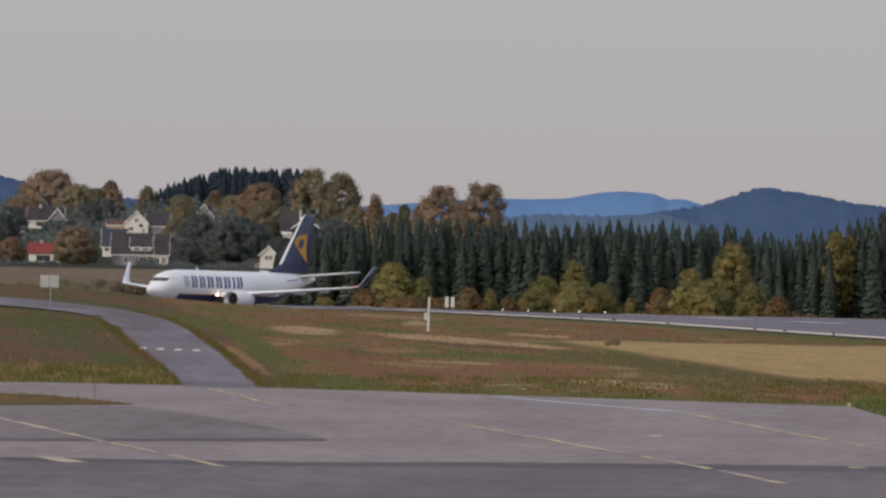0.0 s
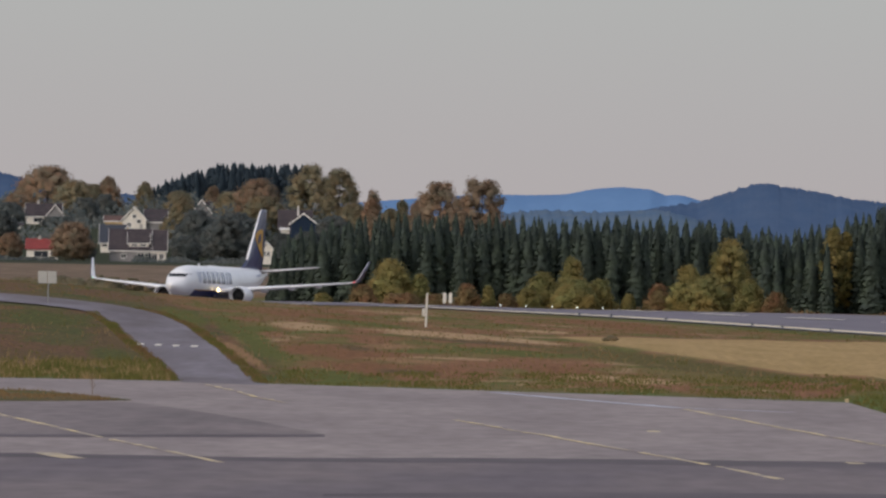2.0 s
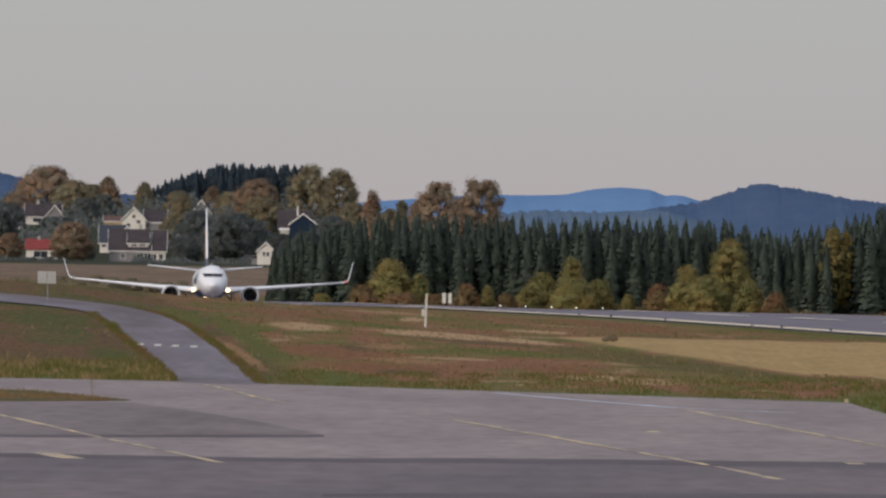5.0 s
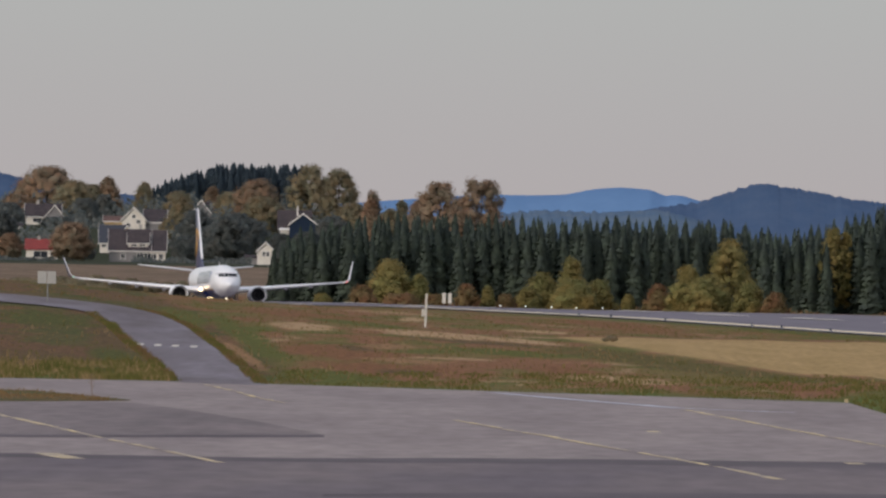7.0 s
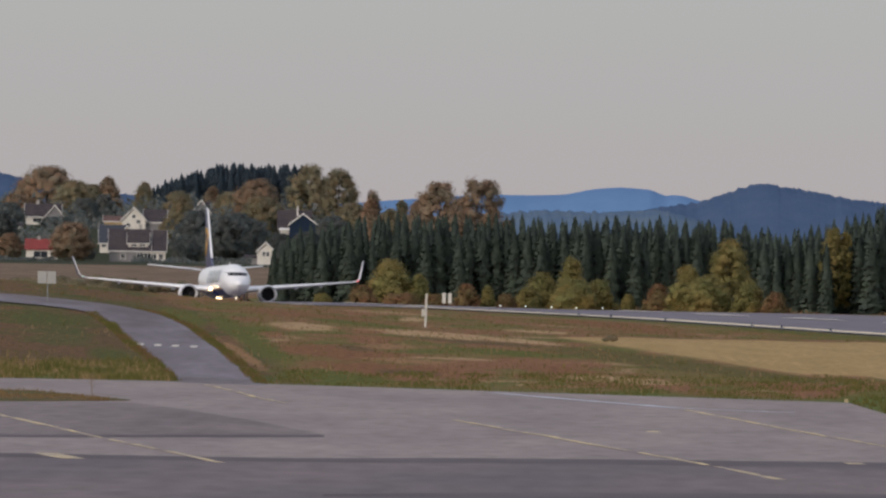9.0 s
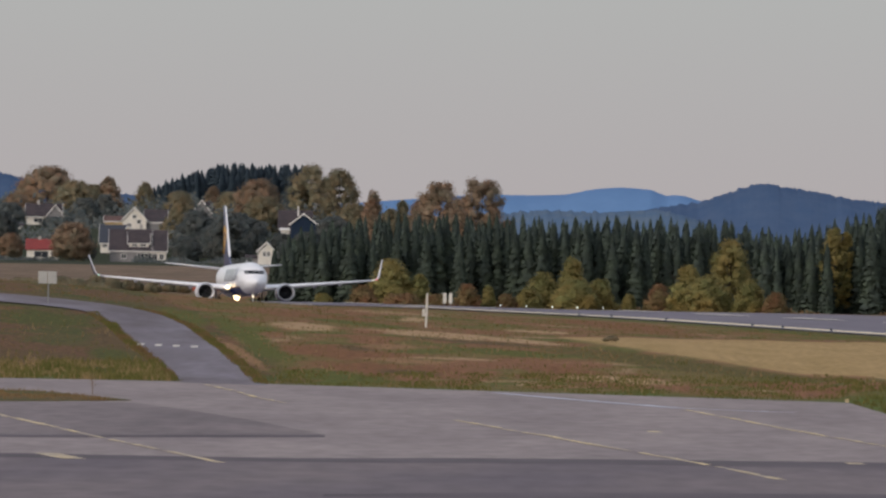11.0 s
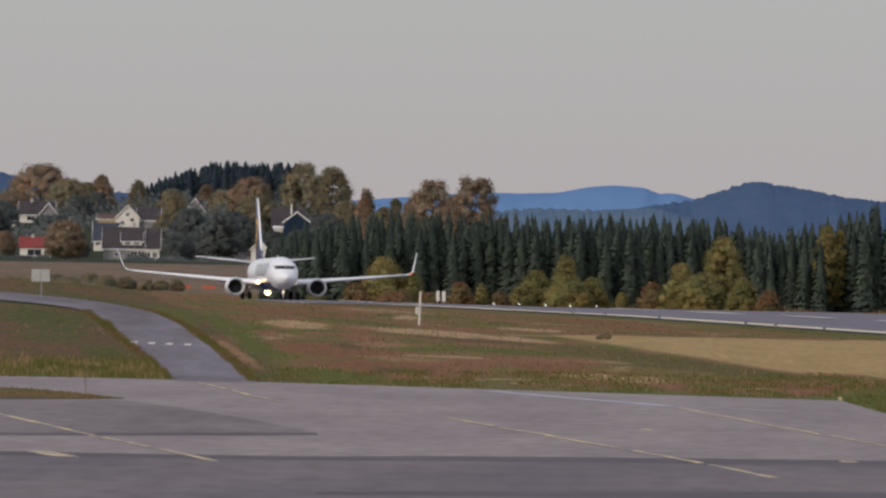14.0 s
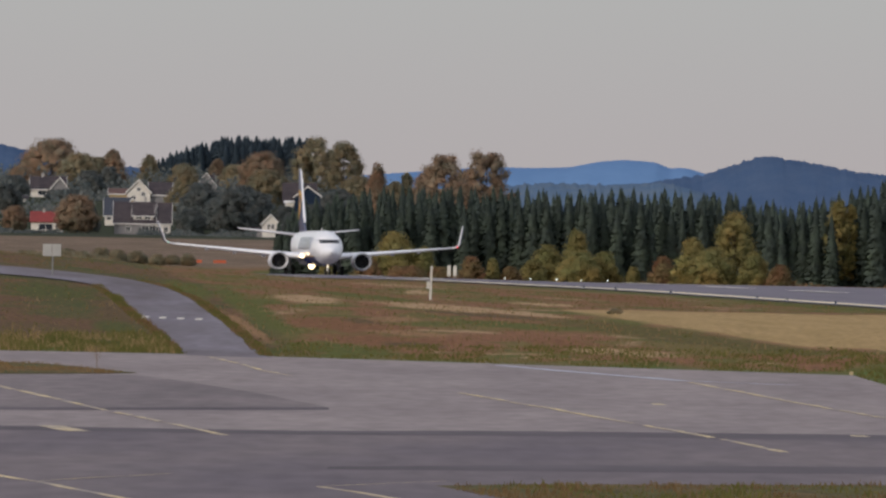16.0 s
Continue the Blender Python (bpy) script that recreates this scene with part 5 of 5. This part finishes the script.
z = gz(-23.7, 851)
s = thing("sign_board", "pale rectangular sign board on a thin steel post", "sign", pose(-23.75, 851, z))
bm = bmesh.new()
rod(bm, (0.05, 0, -0.3), (0.05, 0, 1.98), 0.04)
part("post", bm, steel, s)
for x in (-0.29, 0.28):
    bm = bmesh.new()
    box(bm, x - 0.27, x + 0.27, -0.07, -0.03, 1.22, 1.96, 0.01)
    part("panel", bm, board_back, s)
z = gz(-1.0, 863)
s = thing("marker_post", "slim white marker post with a small box", "post", pose(-1.0, 863, z, 0, 1.5, 0))
bm = bmesh.new()
box(bm, -0.065, 0.065, -0.065, 0.065, -0.2, 2.08, 0.02)
part("post", bm, post_white, s)
bm = bmesh.new()
box(bm, -0.26, -0.08, -0.12, 0.12, 0.68, 1.12, 0.02)
part("box", bm, post_white, s)
z = gz(0.6, 1745)
s = thing("distance_sign", "twin pale panels on legs beside the runway", "sign", pose(0.6, 1745, z))
for x in (-0.36, 0.36):
    bm = bmesh.new()
    box(bm, x - 0.22, x + 0.22, -0.06, 0.06, 1.45, 2.75, 0.02)
    p = part("panel", bm, post_white, s)
    bm = bmesh.new()
    rod(bm, (x, 0, -0.2), (x, 0, 1.45), 0.05)
    part("leg", bm, steel, s)
for i, x in enumerate((6.5, 9.35, 12.3, 15.1, 18.0)):
    y = 1590.0
    l_ = thing("runway_light", "small white runway light on a short stake", "light", pose(x, y, gz(x, y) + 0.07), "runway lights")
    bm = bmesh.new()
    rod(bm, (0, 0, -0.1), (0, 0, 0.16), 0.05)
    part("stake", bm, steel, l_)
    bm = bmesh.new()
    bmesh.ops.create_uvsphere(bm, u_segments=10, v_segments=8, radius=0.08, matrix=Matrix.Translation((0, 0, 0.24)))
    part("lens", bm, lamp_white, l_)
for x, w in ((-43.4, 1.3), (-40.6, 1.0), (-37.5, 1.7), (-34.0, 1.9)):
    y = 2118.0
    o = thing("marker_board", "low orange marker board in the field", "marker", pose(x, y, gz(x, y)), "orange markers in the field")
    bm = bmesh.new()
    box(bm, -w / 2, w / 2, -0.04, 0.04, 0.15, 0.6, 0.02)
    part("board", bm, orange_mat, o)
    bm = bmesh.new()
    for k in (-0.4, 0.4):
        box(bm, w * k - 0.04, w * k + 0.04, 0.04, 0.1, -0.2, 0.7)
    part("stand", bm, steel, o)


# elevated lights along the runway's near edge
for y in (1225.0, 1203.0, 1167.5, 1115.5, 1098.5, 1072.0):
    x = float(run_x(y, -21.7))
    l_ = thing("runway_edge_light", "small dark runway edge light beside the white stripe", "light", pose(x, y, gz(x, y) + 0.02), "runway edge lights")
    bm = bmesh.new()
    rod(bm, (0, 0, -0.1), (0, 0, 0.14), 0.06)
    rod(bm, (0, 0, 0.12), (0, 0, 0.17), 0.16, 0.14, 12)
    part("stake", bm, steel, l_)
    bm = bmesh.new()
    bmesh.ops.create_uvsphere(bm, u_segments=10, v_segments=8, radius=0.09, matrix=Matrix.Translation((0, 0, 0.22)))
    part("lens", bm, pane_mat, l_)
# small yellow marker on the grass at the apron's corner
m_ = thing("corner_marker", "small yellow marker on the grass by the apron", "marker", pose(18.02, 629, gz(18.02, 629)))
bm = bmesh.new()
box(bm, -0.09, 0.09, -0.06, 0.06, 0.0, 0.16, 0.02)
part("block", bm, yellow_paint, m_)
# tall dry weed stalk at the edge of the small island
m_ = thing("weed", "tall thin dry weed beside the asphalt", "plant", pose(-14.85, 604, gz(-14.85, 604) + 0.05))
bm = bmesh.new()
rod(bm, (0, 0, -0.1), (-0.05, 0, 1.0), 0.02, 0.008, 5)
for k in range(7):
    rod(bm, (-0.02 - 0.004 * k, 0, 0.3 + 0.09 * k), (0.16 * (-1) ** k, 0.05, 0.48 + 0.085 * k), 0.012, 0.006, 4)
part("stalk", bm, straw_stem, m_)
# lone low bush on the bank
m_ = leafy("low_shrub", "small dull green bush on the grass bank", "shrub", 777, 0.36, 1.3, "olive", 0.0, 1200, 0.04, lobes=40)
m_.matrix_basis = pose(9.75, 820, gz(9.75, 820))


# ---- grass blades ----
def tufts(name, n, xr, yr, hmin, hmax, mat, label, keep, seed):
    rng = np.random.default_rng(seed)
    x, y = rng.uniform(*xr, n), rng.uniform(*yr, n)
    ok = keep(x, y)
    x, y = x[ok], y[ok]
    lump = np.array([noise.noise(Vector((a * 0.5, b * 0.08, seed))) for a, b in zip(x, y)])
    ok = lump > rng.uniform(-0.5, 0.3, len(x))
    x, y, lump = x[ok], y[ok], lump[ok]
    h = rng.uniform(hmin, hmax, len(x)) * (1 + lump)
    z = ground_z(x, y)
    w = rng.uniform(0.02, 0.05, len(x))
    lean = rng.normal(0, 0.35, (len(x), 2)) * h[:, None]
    V = np.stack([np.column_stack([x - w, y, z - 0.02]), np.column_stack([x + w, y, z - 0.02]), np.column_stack([x + lean[:, 0], y + lean[:, 1], z + h])], 1).reshape(-1, 3)
    tagged(pydata(name, V.tolist(), np.arange(len(V)).reshape(-1, 3).tolist(), mat), label, "grass", kind="stuff")


def off_road(x, y):
    lx = np.interp(y, [645, 674, 720, 755, 799, 829, 900], [-13.0, -12.8, -14.8, -16.7, -18.8, -20.6, -60])
    rx = np.interp(y, [645, 659, 709, 761, 809, 845, 880, 898], [-7.9, -8.0, -9.8, -12.0, -14.2, -16.2, -18.2, -24])
    flat = (y > 832) & (y < 899) & (x < rx)
    mown = (y < 821 + 3.63 * x) & (y > 890 - 10.5 * x)
    return ~mown & (y > apron_edge(x) + 1) & ~((x > lx) & (x < rx) & (y < 900)) & ~flat & (x < run_x(y, -25))


green_blade = foliage("green_grass_blades", (0.122, 0.126, 0.036), (0.165, 0.140, 0.046))
brown_blade = foliage("brown_grass_blades", (0.22, 0.135, 0.068), (0.25, 0.17, 0.08))
straw_blade = foliage("straw_grass_blades", (0.36, 0.25, 0.13), (0.30, 0.21, 0.10))
tufts("verge_grass", 42000, (-34, 26), (560, 700), 0.05, 0.16, green_blade, "ragged green grass along the asphalt's edge", off_road, 1)
tufts("bank_grass", 9000, (-36, 30), (680, 1010), 0.04, 0.13, brown_blade, "brownish uncut grass on the bank", off_road, 2)
tufts("bank_grass", 9000, (-36, 30), (680, 1010), 0.04, 0.13, green_blade, "green uncut grass on the bank", off_road, 3)
tufts("dry_grass", 900, (-30, 26), (640, 800), 0.10, 0.34, straw_blade, "pale dry grass stalks", off_road, 4)
tufts("tall_grass", 5000, (-34, -12.5), (668, 706), 0.12, 0.38, straw_blade, "tall pale grass at the bank's foot", off_road, 8)
tufts("tall_grass", 9000, (-34, -12.5), (666, 712), 0.12, 0.38, green_blade, "tall green grass at the bank's foot", off_road, 9)
tufts("island_grass", 9000, (-30, -12.8), (572, 616), 0.05, 0.2, brown_blade, "brown grass on the small island", lambda x, y: (y < 617 - np.clip(x + 17.8, 0, 9) * 6.3) & (y > 572 + np.clip(x + 17.8, 0, 9) * 2.1), 5)
tufts("foreground_grass", 14000, (0.2, 16), (290, 359), 0.05, 0.2, brown_blade, "short brown grass beside the apron", lambda x, y: (y < 344 + x * 0.95) & (y > 341 - x * 9), 6)
tufts("foreground_grass", 9000, (0.2, 16), (290, 359), 0.05, 0.2, green_blade, "short green grass beside the apron", lambda x, y: (y < 344 + x * 0.95) & (y > 341 - x * 9), 7)


def road_side(x, y):
    lx = np.interp(y, [655, 674, 720, 755, 799, 829], [-12.0, -12.4, -14.4, -16.3, -18.4, -20.2])
    rx = np.interp(y, [645, 659, 709, 761, 809, 841, 866], [-8.1, -8.4, -10.2, -12.4, -14.6, -16.8, -18.9])
    return (y > apron_edge(x)) & (((x > lx - 0.6) & (x < lx + 0.08) & (y < 829)) | ((x > rx - 0.08) & (x < rx + 0.6)))


tufts("roadside_grass", 90000, (-22, -7), (655, 866), 0.06, 0.20, green_blade, "ragged green grass along the road's edge", road_side, 10)
tufts("roadside_grass", 60000, (-22, -7), (655, 866), 0.06, 0.20, brown_blade, "ragged brown grass along the road's edge", road_side, 11)


# ---- what moves ----
def motions():
    # time, x, y on the runway, heading turned from straight at the camera
    way = ((0.0, -26.3, 1750.0, -30.8), (0.75, -26.75, 1748.0, -25.6), (1.5, -27.25, 1746.0, -20.2), (3.0, -28.1, 1742.0, -9.3), (4.0, -28.45, 1740.0, -2.8),
           (5.3, -28.65, 1738.0, 3.8), (6.5, -28.4, 1736.0, 6.9), (7.0, -28.2, 1734.5, 7.4), (9.0, -26.88, 1726.0, 7.3), (11.5, -23.9, 1704.5, 6.8),
           (13.5, -20.6, 1682.0, 6.3), (14.5, -18.6, 1668.5, 6.4), (16.0, -15.5, 1647.0, 6.4))
    rows = []
    for t, x, y, turn in way:
        tilt = math.degrees(math.atan((runway_z(y - 15.6) - runway_z(y)) / 15.6))
        rows.append((t, pose(x, y, float(runway_z(y)) + 0.07, 0, 0, turn) @ pose(0, 0, 0, -tilt, 0, 0)))
    walk(airliner, rows)


motions()
